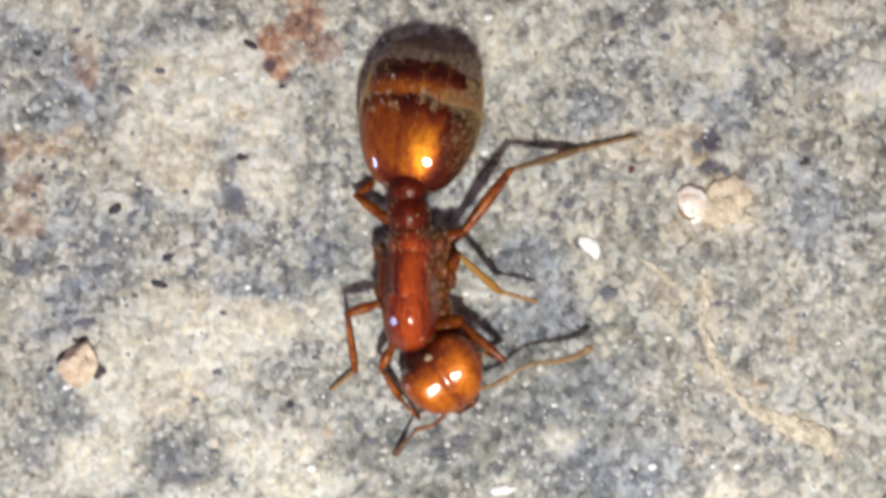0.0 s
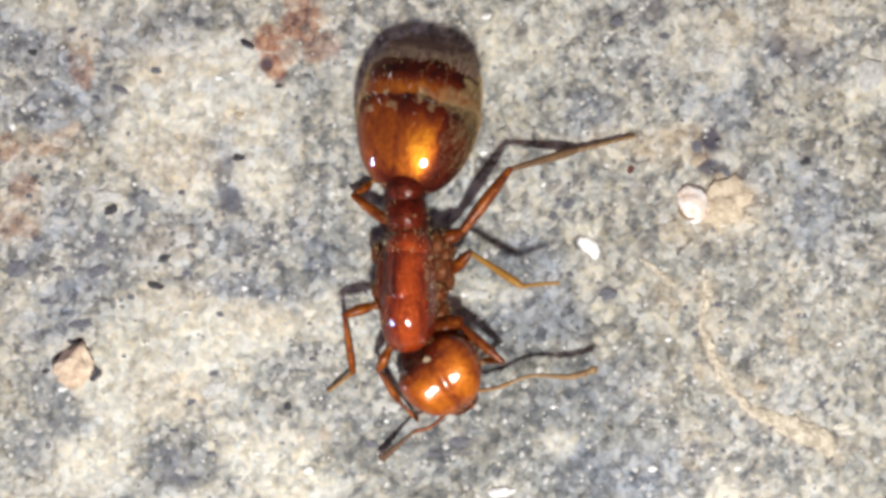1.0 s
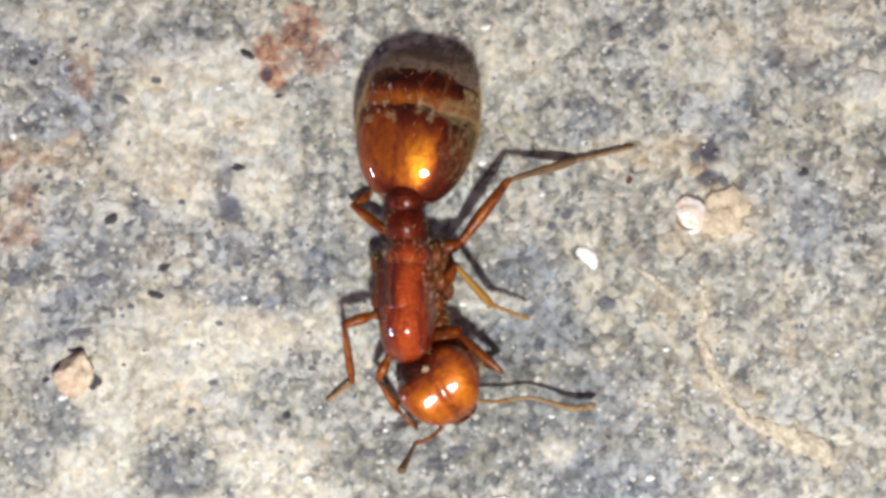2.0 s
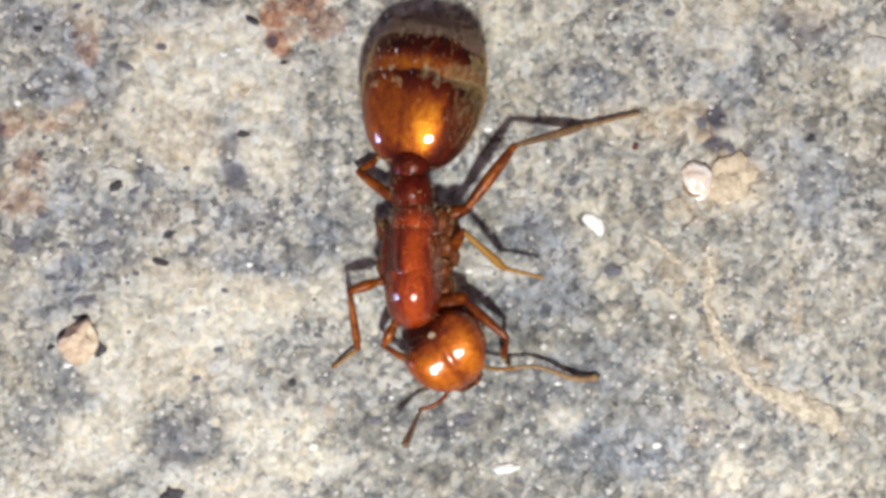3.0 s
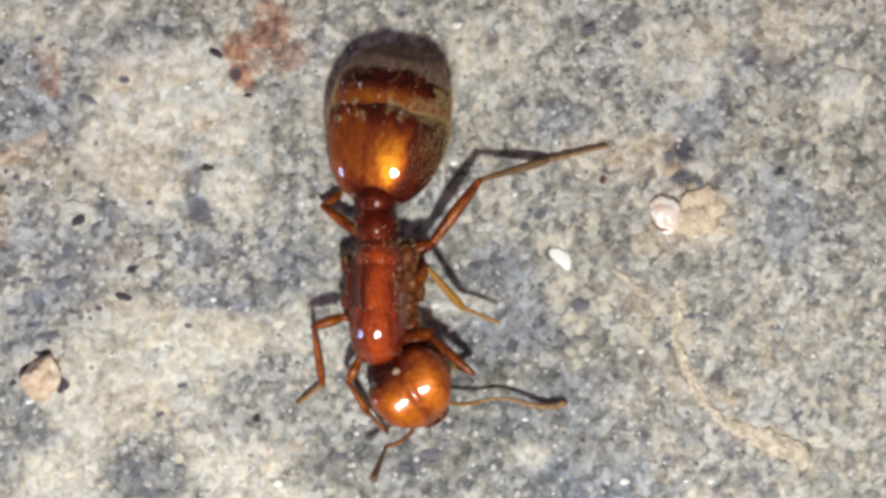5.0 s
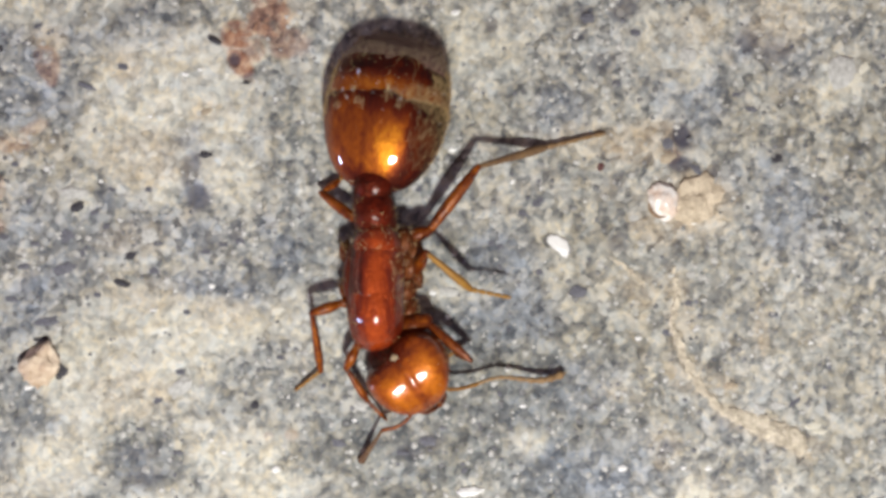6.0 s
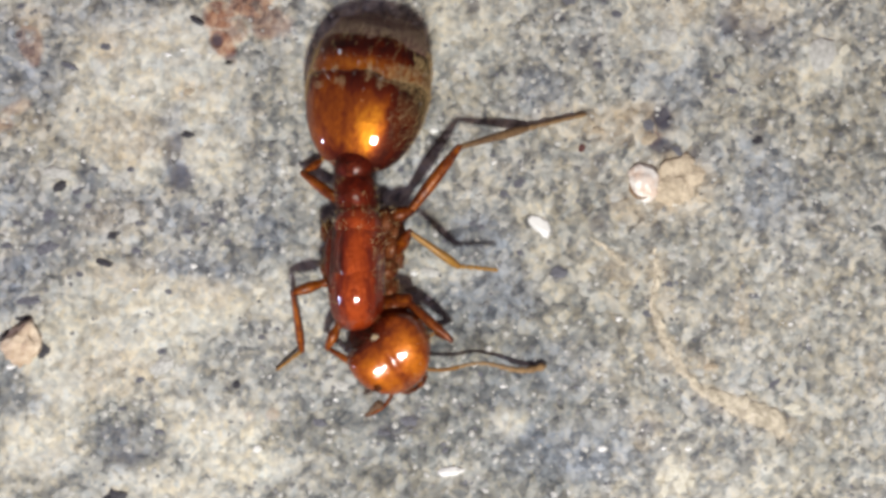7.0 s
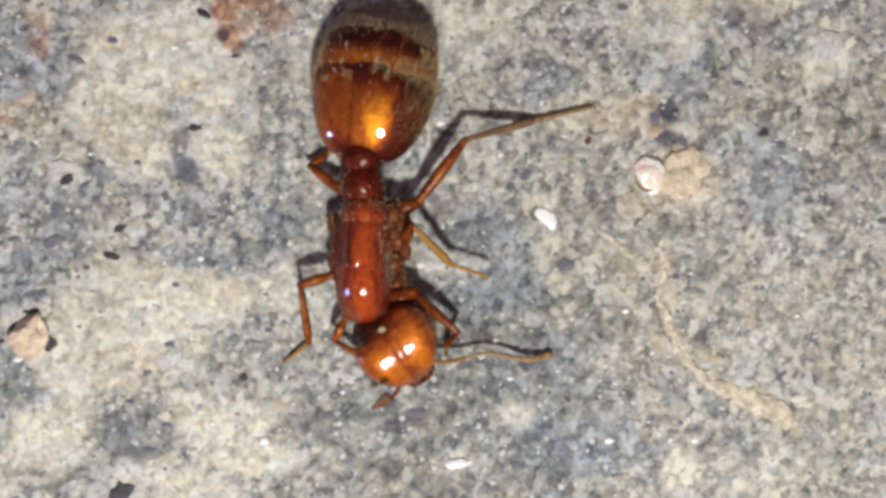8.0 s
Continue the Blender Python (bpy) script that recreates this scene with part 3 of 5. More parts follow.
blot(DARK, -0.05, -4.55, 0.325, 0.15, 0, 0.4)
blot(DARK, -5.8, -5.05, 0.375, 0.275, 0, 0.4)
blot(DARK, -5.925, -4.612, 0.5, 0.175, 0, 0.35)
blot(DARK, -3.8, 0.263, 0.2, 0.175, 0, 0.3)
blot(DARK, 6.825, -5.237, 0.25, 0.15, 0, 0.3)
blot(DARK, 5.7, -4.487, 0.175, 0.175, 40, 0.5)
blot(DARK, 6.95, -3.925, 0.375, 0.125, -25, 0.4)
blot(DARK, 2.7, 2.513, 0.15, 0.1, 0, 0.4)
blot(DARK, 1.825, 4.825, 0.125, 0.175, 0, 0.5)
blot(DARK, 6.575, 1.387, 0.175, 0.25, -30, 0.5)


def relief(x, y):
    """Height of the stone in millimetres."""
    return 0.07 * cloud(x, y, 0.30, 4, 40) + 0.030 * cloud(x, y, 1.6, 3, 50, 0.6) + 0.020 * cloud(x, y, 5.0, 2, 60, 0.7)


def height(x, y):
    return float(relief(np.array([float(x)]), np.array([float(y)]))[0])


def build_ground():
    def axis(lo, hi, step, far):
        core = list(np.arange(lo, hi + step / 2, step))
        out, gap, edge = [], step, hi
        while edge < far:
            gap *= 1.25
            edge += gap
            out.append(edge)
        return np.array([lo - (e - hi) for e in out][::-1] + core + out)

    xs, ys = axis(-11.2, 12.2, 0.045, 30000), axis(-7.6, 6.8, 0.045, 30000)
    gx, gy = np.meshgrid(xs, ys)
    x, y = gx.ravel(), gy.ravel()
    cream, tan = stains(x, y, CREAM, 0.55, 70, 0.4), stains(x, y, TAN, 0.4, 75, 0.4)
    slate, rust = stains(x, y, SLATE, 0.7, 80, 0.5), stains(x, y, RUST, 0.6, 85, 0.14)
    dark, ash = stains(x, y, DARK, 0.35, 90, 0.3), stains(x, y, ASH_SHADE, 0.7, 120, 0.5)
    far = np.clip((np.maximum(np.abs(x) - 11, np.abs(y) - 7)) / 4, 0, 1)
    # beyond the close ground the same mottling goes on at random
    cream = np.maximum(cream, far * np.clip(cloud(x, y, 0.25, 4, 95) * 3 - 0.2, 0, 1) * 0.8)
    slate = np.maximum(slate, far * np.clip(cloud(x, y, 0.3, 4, 99) * 3 - 0.2, 0, 1) * 0.8)
    z = relief(x, y) + 0.03 * cream * (1 + cloud(x, y, 2.5, 2, 110)) + 0.025 * rust - 0.05 * dark
    nx, ny = len(xs), len(ys)
    idx = np.arange(nx * ny).reshape(ny, nx)
    quads = np.stack([idx[:-1, :-1], idx[:-1, 1:], idx[1:, 1:], idx[1:, :-1]], -1).reshape(-1, 4)
    me = bpy.data.meshes.new("ground")
    me.vertices.add(nx * ny)
    me.vertices.foreach_set("co", (np.stack([x, y, z], -1) * MM).astype(np.float32).ravel())
    me.loops.add(quads.size)
    me.loops.foreach_set("vertex_index", quads.astype(np.int32).ravel())
    me.polygons.add(len(quads))
    me.polygons.foreach_set("loop_start", np.arange(0, quads.size, 4, dtype=np.int32))
    me.polygons.foreach_set("use_smooth", np.ones(len(quads), bool))
    me.update(calc_edges=True)
    for name, values in (("cream", cream), ("tan", tan), ("slate", slate), ("ash", ash), ("rust", rust), ("dark", dark)):
        me.attributes.new(name, "FLOAT", "POINT").data.foreach_set("value", values.astype(np.float32))
    me.materials.append(STONE)
    ob = new("ground", me)
    ORIGIN["ground"] = Vector()
    return tagged(ob, "grey weathered stone mottled with cream, slate and rust", "stone ground", kind="structure")


ground = build_ground()


# ---- loose grains ----
V = Vector


def lump(radii, seed, rough=0.18, facets=0.0, detail=3):
    """An irregular worn grain about the origin."""
    bm = bmesh.new()
    bmesh.ops.create_icosphere(bm, subdivisions=detail, radius=1.0)
    off = Vector((seed * 3.7, seed * 1.3, -seed * 2.1))
    for v in bm.verts:
        n = v.co.normalized()
        k = 1 + rough * noise.noise(n * 1.6 + off) + 0.4 * rough * noise.noise(n * 4.5 + off)
        if facets:
            k *= 1 - facets * max(0, noise.noise(n * 1.1 - off))
        v.co = Vector((n.x * radii[0], n.y * radii[1], n.z * radii[2])) * k
    return bm


def thing(name, bm, material, x, y, z, degrees, label, category, group="", tip=0):
    turn = Euler((radians(tip), 0, radians(degrees))).to_matrix().to_4x4()
    o = Vector((x, y, height(x, y) + z))
    for v in bm.verts:
        v.co = turn @ v.co + o
    return tagged(part(name, bm, material, None, "", o, turn), label, category, group)


thing("pebble", lump((0.43, 0.35, 0.26), 3, 0.55, 0.1, 4), SAND, *(-8.056, -2.631, 0.1), 62, "small sandy tan pebble lying on the stone", "pebble")
bead = thing("round_grain", lump((0.40, 0.33, 0.19), 5, 0.26, 0.08, 4), SHELL, *(5.60, 0.93, 0.04), 115, "glossy white round grain set in sandy crust", "grain")
# a brown strip shaped as the shadow edge at the grain's upper left
part("shadow_rim", limb([(5.277, 0.986, 0.08, 0.01), (5.31, 1.134, 0.12, 0.028), (5.418, 1.246, 0.15, 0.034), (5.581, 1.283, 0.14, 0.026), (5.711, 1.235, 0.1, 0.01)], 5, 8), ROOTY, bead, "thin brown rim in place of the shadow edge", (5.637, 1.284, 0.1))
thing("crust_lump", lump((0.56, 0.52, 0.17), 8, 0.45, 0.0, 5), CRUST, *(6.30, 0.93, -0.02), 20, "low tan lump of sandy crust beside the round grain", "crust")
thing("quartz_flake", lump((0.29, 0.17, 0.045), 14, 0.45, 0.12), QUARTZ, *(3.321, -0.012, 0.015), -40, "bright white quartz flake lying on the stone", "quartz")
thing("seed", lump((0.17, 0.075, 0.05), 13, 0.12), BLACK, *(-4.219, 4.456, 0.06), -28, "tiny black oval seed on pale crust", "seed")


def fibre(name, points, label):
    bm = limb([(x, y, height(x, y) + z - 0.004, r) for x, y, z, r in points], 12, 14, flat=0.15)
    for v in bm.verts:
        v.co += V((1, 1, 0.4)) * (0.04 * noise.noise(v.co * 3.0) + 0.05 * noise.noise(v.co * 8.0)) + Vector(noise.noise_vector(v.co * 15.0)) * 0.045
    return tagged(part(name, bm, FIBRE, None, "", points[0][:3]), label, "root fibre", "root fibres in the crust")


fibre("root_fibre", [(5.80, -0.47, 0, 0.03), (5.83, -0.73, 0.02, 0.06), (5.89, -1.16, 0.02, 0.075), (5.80, -1.74, 0.02, 0.085), (5.99, -2.35, 0.03, 0.10), (6.34, -3.01, 0.02, 0.085), (6.85, -3.61, 0.02, 0.10), (7.31, -3.82, 0.02, 0.17), (7.92, -4.05, 0.02, 0.24), (8.46, -4.33, 0.02, 0.25), (8.78, -4.66, -0.02, 0.16)], "pale tan dry root fibre pressed on the stone")
fibre("root_fibre", [(4.391, -0.263, 0, 0.03), (4.701, -0.463, 0.02, 0.05), (5.014, -0.738, 0.02, 0.055), (5.229, -0.988, -0.01, 0.04)], "short pale tan root fibre on the stone")


# ---- the ant ----
ant = new("ant")
place(ant, (-0.487, 0.138, 0))
tagged(ant, "red-brown queen ant with amber gaster, crouching on the stone", "ant")


def gaster_section(s):
    """Half width at s from the waist (0) to the tip (1)."""
    w = math.sin(math.pi * min(max(s, 0.0), 1.0)) if s < 1 else 0
    return max(w, 0.0) ** (0.34 if s < 0.5 else 0.29)


def gaster_depth(s):
    """Half height, flatter towards the tip."""
    w = math.sin(math.pi * min(max(s, 0.0), 1.0)) if s < 1 else 0
    return max(w, 0.0) ** (0.52 if s < 0.5 else 0.50)


def droop(bm):
    """Let the tip sink to the stone and the bands arch towards it."""
    for v in bm.verts:
        s = (v.co.y + LONG) / (2 * LONG)
        k = min(1.0, max(0.0, (s - 0.3) / 0.35))
        v.co.y += 0.26 * k * max(-0.5, v.co.z / TALL) * (1.0 - 0.75 * max(0.0, (s - 0.78) / 0.22))
        v.co.z -= 0.42 * max(0.0, (s - 0.45) / 0.55) ** 2
    return bm


GASTER = Matrix.Translation((-0.44, 2.855, 0.8)) @ Euler((radians(-6), radians(-5), radians(-10))).to_matrix().to_4x4()
LONG, WIDE, TALL = 1.76, 1.31, 0.80


def shell_rings(a, b, out, steps, lip=0.0):
    rings = []
    for i in range(steps + 1):
        f = i / steps
        s = a + (b - a) * f
        r = gaster_section(s)
        grow = 1 + out * (0.35 + 0.65 * f)
        y = -LONG + 2 * LONG * s
        rings.append((V((0, y, 0)), V((WIDE * r * grow, 0, 0)), V((0, 0, TALL * gaster_depth(s) * grow))))
    if lip:
        s = b - 0.012
        r = gaster_section(s)
        rings.append((V((0, -LONG + 2 * LONG * (b + 0.004), 0)), V((WIDE * r * (1 + out * 0.4), 0, 0)), V((0, 0, TALL * gaster_depth(s) * (1 + out * 0.4)))))
        rings.append((V((0, -LONG + 2 * LONG * s, 0)), V((WIDE * r * 0.97, 0, 0)), V((0, 0, TALL * gaster_depth(s) * 0.97))))
    return rings


def in_place(bm, m):
    bmesh.ops.transform(bm, matrix=m, verts=bm.verts[:])
    return bm


def bell(x, m, w):
    return math.exp(-((x - m) / w) ** 2)


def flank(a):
    """0 on the back, 1 low on the sides: form shade put into the colour."""
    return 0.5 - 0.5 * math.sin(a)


def build_gaster():
    origin = GASTER.translation.copy()
    turn = GASTER.to_3x3().to_4x4()
    core = part("gaster", in_place(droop(ring_body(shell_rings(0.008, 0.992, -0.03, 40), 48, lambda f, a: 0.35)), GASTER), MEMBRANE, ant, "swollen banded gaster", origin, turn)

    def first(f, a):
        # highlights' golden glow painted as two lobes by a red-brown stripe; dark hind edge, dull downy flank
        glow_lobes = 0.38 * bell(a, 1.36, 0.30) * bell(f, 0.36, 0.34) + 0.10 * bell(a, 2.40, 0.42) * bell(f, 0.45, 0.36)
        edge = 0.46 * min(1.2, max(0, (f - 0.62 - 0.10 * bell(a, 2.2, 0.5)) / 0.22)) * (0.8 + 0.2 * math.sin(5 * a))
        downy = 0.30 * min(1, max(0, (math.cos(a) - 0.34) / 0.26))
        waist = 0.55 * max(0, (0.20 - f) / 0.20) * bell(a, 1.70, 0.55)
        # the flank term darkens the low sides: shade painted into the shell colour
        return 0.42 - glow_lobes + edge + 0.36 * flank(a) ** 1.5 + waist + downy

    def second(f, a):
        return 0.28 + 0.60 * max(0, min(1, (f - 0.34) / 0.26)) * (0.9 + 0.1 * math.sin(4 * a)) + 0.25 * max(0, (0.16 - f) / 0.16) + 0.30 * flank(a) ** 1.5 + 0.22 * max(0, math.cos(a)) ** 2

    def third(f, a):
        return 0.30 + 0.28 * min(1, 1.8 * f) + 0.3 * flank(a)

    def downy_side(c, n):
        return n.z > -0.1 and (c.x + 0.40 * MM * noise.noise(c * 2600) > 0.66 * MM or (c.x < -1.22 * MM and c.y > -0.5 * MM) or (c.y > -0.25 * MM and noise.noise(c * 5200) > 0.30))

    def gilded(c, n):
        return n.z > -0.1 and (c.x + 0.45 * MM * noise.noise(c * 2600) > (0.45 if c.y < 0.5 * MM else 0.95) * MM or c.x < -1.2 * MM or (c.y < 0.42 * MM and c.x > -0.1 * MM and noise.noise(c * 4200) > -0.05))

    def front_band(c, n):
        return n.z > -0.1 and (c.y + 0.25 * MM * noise.noise(c * 3000) < 1.50 * MM or noise.noise(c * 6000) > 0.2)

    def anywhere(c, n):
        return n.z > -0.1

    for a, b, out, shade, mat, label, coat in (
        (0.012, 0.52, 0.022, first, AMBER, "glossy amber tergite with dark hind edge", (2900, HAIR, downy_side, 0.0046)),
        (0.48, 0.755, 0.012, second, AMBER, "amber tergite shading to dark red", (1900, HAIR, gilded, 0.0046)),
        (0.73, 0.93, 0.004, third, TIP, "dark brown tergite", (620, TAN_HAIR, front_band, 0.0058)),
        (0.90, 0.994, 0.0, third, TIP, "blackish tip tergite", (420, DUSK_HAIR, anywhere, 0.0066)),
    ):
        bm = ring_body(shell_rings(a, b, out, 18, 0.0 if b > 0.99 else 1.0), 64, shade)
        for v in bm.verts:
            rear = max(0.0, (v.co.y + LONG) / (2 * LONG) - (a + b) / 2) / ((b - a) / 2)
            v.co.y += min(1, rear) ** 2 * (0.10 * noise.noise(V((v.co.x * 2.0, v.co.z * 2.0, a * 9))) + 0.05 * noise.noise(V((v.co.x * 6.5, v.co.z * 6.5, a * 9)))) if b < 0.99 else 0
        bm = in_place(droop(bm), GASTER)
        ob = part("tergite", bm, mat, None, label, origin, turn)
        ob.parent = core
        ob.location, ob.rotation_euler = (0, 0, 0), (0, 0, 0)
        hair_part(ob, "pubescence", coat[0], 0.14, coat[3], (0, 1.3, 0), 0.22, int(a * 1000), coat[2], coat[1])
        if mat == AMBER:
            hair_part(ob, "sparse_down", 170, 0.11, 0.0055, (0, 1.6, 0), 0.12, int(a * 1000) + 3, anywhere, GOLD_HAIR)
            # sparse pale bristles added as painted glints across the bands
            hair_part(ob, "bristles", 11, 0.10, 0.016, (0, 0.7, 0.3), 0.5, int(a * 1000) + 5, lambda c, n: n.z > 0.5 and -0.2 * MM < c.y < 0.7 * MM, GLINT_HAIR)
    return core


def along(points, around=28, steps=6, shade=None):
    """A body along (x, y, z, half width, half height): rings stay upright."""
    line = spline(points, steps)
    pts = [V(q[:3]) for q in line]
    rings = []
    n = len(pts)
    for i, q in enumerate(line):
        way = (pts[min(i + 1, n - 1)] - pts[max(i - 1, 0)]).normalized()
        side = way.cross(V((0, 0, 1))).normalized()
        up = side.cross(way).normalized()
        rings.append((pts[i], side * max(q[3], 0.01), up * max(q[4], 0.01)))
    return ring_body(rings, around, shade)


build_gaster()


def build_waist():
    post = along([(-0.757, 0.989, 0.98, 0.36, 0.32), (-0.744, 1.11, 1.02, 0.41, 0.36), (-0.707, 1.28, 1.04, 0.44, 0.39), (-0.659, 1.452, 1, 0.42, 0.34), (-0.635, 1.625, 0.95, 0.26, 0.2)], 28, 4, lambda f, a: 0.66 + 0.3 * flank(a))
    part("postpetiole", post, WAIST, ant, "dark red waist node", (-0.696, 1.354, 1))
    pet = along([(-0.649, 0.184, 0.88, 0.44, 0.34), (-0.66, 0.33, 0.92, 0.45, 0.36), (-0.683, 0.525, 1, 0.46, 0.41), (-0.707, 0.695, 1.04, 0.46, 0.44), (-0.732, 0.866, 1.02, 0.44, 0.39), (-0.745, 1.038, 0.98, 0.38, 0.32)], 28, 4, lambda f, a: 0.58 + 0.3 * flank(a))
    p = part("petiole", pet, WAIST, ant, "dark red-brown waist node with golden bristles", (-0.72, 0.683, 1))
    hair_part(p, "bristles", 30, 0.12, 0.009, (0, 0.6, 0.3), 0.8, 7, lambda c, n: n.z > 0.2, GOLD_HAIR)


def build_thorax():
    # paler stripe along the back, darker sides: form shade put into the colour
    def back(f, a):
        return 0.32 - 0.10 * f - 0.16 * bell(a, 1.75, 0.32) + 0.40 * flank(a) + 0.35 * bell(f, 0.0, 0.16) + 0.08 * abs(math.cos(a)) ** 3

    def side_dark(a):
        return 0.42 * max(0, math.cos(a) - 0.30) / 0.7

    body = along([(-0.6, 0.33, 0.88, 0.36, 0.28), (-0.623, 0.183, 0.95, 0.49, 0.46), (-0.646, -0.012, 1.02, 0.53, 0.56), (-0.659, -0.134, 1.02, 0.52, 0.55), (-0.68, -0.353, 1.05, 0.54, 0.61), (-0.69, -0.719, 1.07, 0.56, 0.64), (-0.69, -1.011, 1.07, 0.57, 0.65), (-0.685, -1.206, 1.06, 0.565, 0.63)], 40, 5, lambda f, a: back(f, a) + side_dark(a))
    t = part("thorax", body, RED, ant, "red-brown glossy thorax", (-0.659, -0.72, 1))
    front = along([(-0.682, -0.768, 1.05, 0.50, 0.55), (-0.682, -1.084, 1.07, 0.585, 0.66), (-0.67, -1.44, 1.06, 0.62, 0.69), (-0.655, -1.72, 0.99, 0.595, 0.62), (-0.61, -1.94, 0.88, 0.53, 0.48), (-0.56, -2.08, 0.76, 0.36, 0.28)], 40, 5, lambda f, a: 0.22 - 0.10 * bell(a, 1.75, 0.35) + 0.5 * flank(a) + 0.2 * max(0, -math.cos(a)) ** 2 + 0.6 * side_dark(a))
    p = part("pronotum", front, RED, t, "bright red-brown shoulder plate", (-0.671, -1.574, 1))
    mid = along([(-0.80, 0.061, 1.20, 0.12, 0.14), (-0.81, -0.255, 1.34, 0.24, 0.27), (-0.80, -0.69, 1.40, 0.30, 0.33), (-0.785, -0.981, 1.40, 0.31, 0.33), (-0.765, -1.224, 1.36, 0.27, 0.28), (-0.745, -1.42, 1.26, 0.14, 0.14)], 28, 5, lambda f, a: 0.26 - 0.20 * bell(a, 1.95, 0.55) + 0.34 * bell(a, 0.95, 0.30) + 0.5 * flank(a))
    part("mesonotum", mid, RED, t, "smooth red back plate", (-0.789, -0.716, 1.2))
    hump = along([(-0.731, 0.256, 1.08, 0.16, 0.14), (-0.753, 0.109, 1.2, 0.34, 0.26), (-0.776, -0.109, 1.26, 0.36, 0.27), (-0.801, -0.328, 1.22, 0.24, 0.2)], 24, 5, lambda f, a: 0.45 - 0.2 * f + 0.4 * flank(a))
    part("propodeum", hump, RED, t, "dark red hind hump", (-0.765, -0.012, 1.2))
    for pts, tone, mat, label in (
        ([(-0.30, 0.012, 0.8, 0.16, 0.26), (-0.29, -0.293, 0.90, 0.22, 0.38), (-0.285, -0.721, 0.92, 0.23, 0.40), (-0.285, -1.149, 0.88, 0.22, 0.38), (-0.29, -1.483, 0.8, 0.16, 0.26)], 0.46, RED, "downy dark red flank plate"),
        ([(-1.13, -0.049, 0.74, 0.12, 0.22), (-1.151, -0.416, 0.84, 0.2, 0.34), (-1.163, -0.906, 0.86, 0.22, 0.36), (-1.153, -1.275, 0.8, 0.14, 0.26)], 0.55, WAIST, "dark red flank plate"),
    ):
        plate = part("flank_plate", along(pts, 24, 5, lambda f, a: tone), mat, t, label, pts[1][:3])
        hair_part(plate, "bristles", 70, 0.10, 0.0055, (0.1, 0.4, 0.2), 0.7, int(tone * 100), lambda c, n: n.z > -0.2)
    for x, y, z, r, tag in ((-0.07, 0.061, 0.74, 0.28, 1), (0.12, -0.136, 0.6, 0.25, 2), (0.06, -0.48, 0.62, 0.28, 3), (0.16, -0.73, 0.4, 0.22, 6), (-0.02, -0.973, 0.58, 0.25, 7), (0.02, -1.42, 0.55, 0.24, 8), (-1.308, -0.173, 0.55, 0.2, 4), (-1.283, -0.975, 0.55, 0.22, 5)):
        c = V((x, y, z))
        bm = lump((r * 0.9, r * 1.2, r), tag + 20, 0.3, 0.2)
        lay = shade_layer(bm)
        for v in bm.verts:
            v[lay] = 0.72
            v.co += c
        s = part("side_plate", bm, PLEURA, t, "brown side plate with leg socket", c)
        hair_part(s, "bristles", 30, 0.15, 0.007, (0.2, 0.1, 0.3), 0.9, tag, lambda c, n: n.z > 0)
    hair_part(t, "bristles", 75, 0.12, 0.0085, (0, 0.5, 0.3), 0.7, 21, lambda c, n: n.z > 0.1 and (c.x > 0.2 * MM or c.y > 0.5 * MM), GOLD_HAIR)
    hair_part(p, "bristles", 60, 0.14, 0.0042, (0, 0.5, 0.3), 0.7, 22, lambda c, n: n.z > 0.1 and abs(c.x) > 0.3 * MM)


def build_neck():
    # tone 1.0 paints the gap's shadow onto the neck
    neck = along([(-0.6, -1.86, 0.80, 0.36, 0.3), (-0.50, -2.15, 0.72, 0.36, 0.26), (-0.393, -2.442, 0.76, 0.44, 0.3), (-0.246, -2.689, 0.74, 0.36, 0.26)], 24, 4, lambda f, a: 1.0)
    # an added pale lump: the highlight behind the head, made as shape and colour
    glint_lump = in_place(lump((0.13, 0.10, 0.10), 92, 0.5), Matrix.Translation((-0.23, -2.44, 1.12)))
    lay = shade_layer(glint_lump)
    for v in glint_lump.verts:
        v[lay] = 0.2
    part("neck_glint", glint_lump, MEMBRANE, ant, "pale lump added for the glint behind the head", (-0.23, -2.44, 1.12))
    part("neck", neck, WAIST, ant, "dark red neck, blackened for the shadow behind the head", (-0.478, -2.256, 0.8))


build_waist()
build_thorax()
build_neck()

HEAD = Matrix.Translation((0.035, -2.775, 0.62)) @ Euler((radians(8), radians(-4), radians(33))).to_matrix().to_4x4()


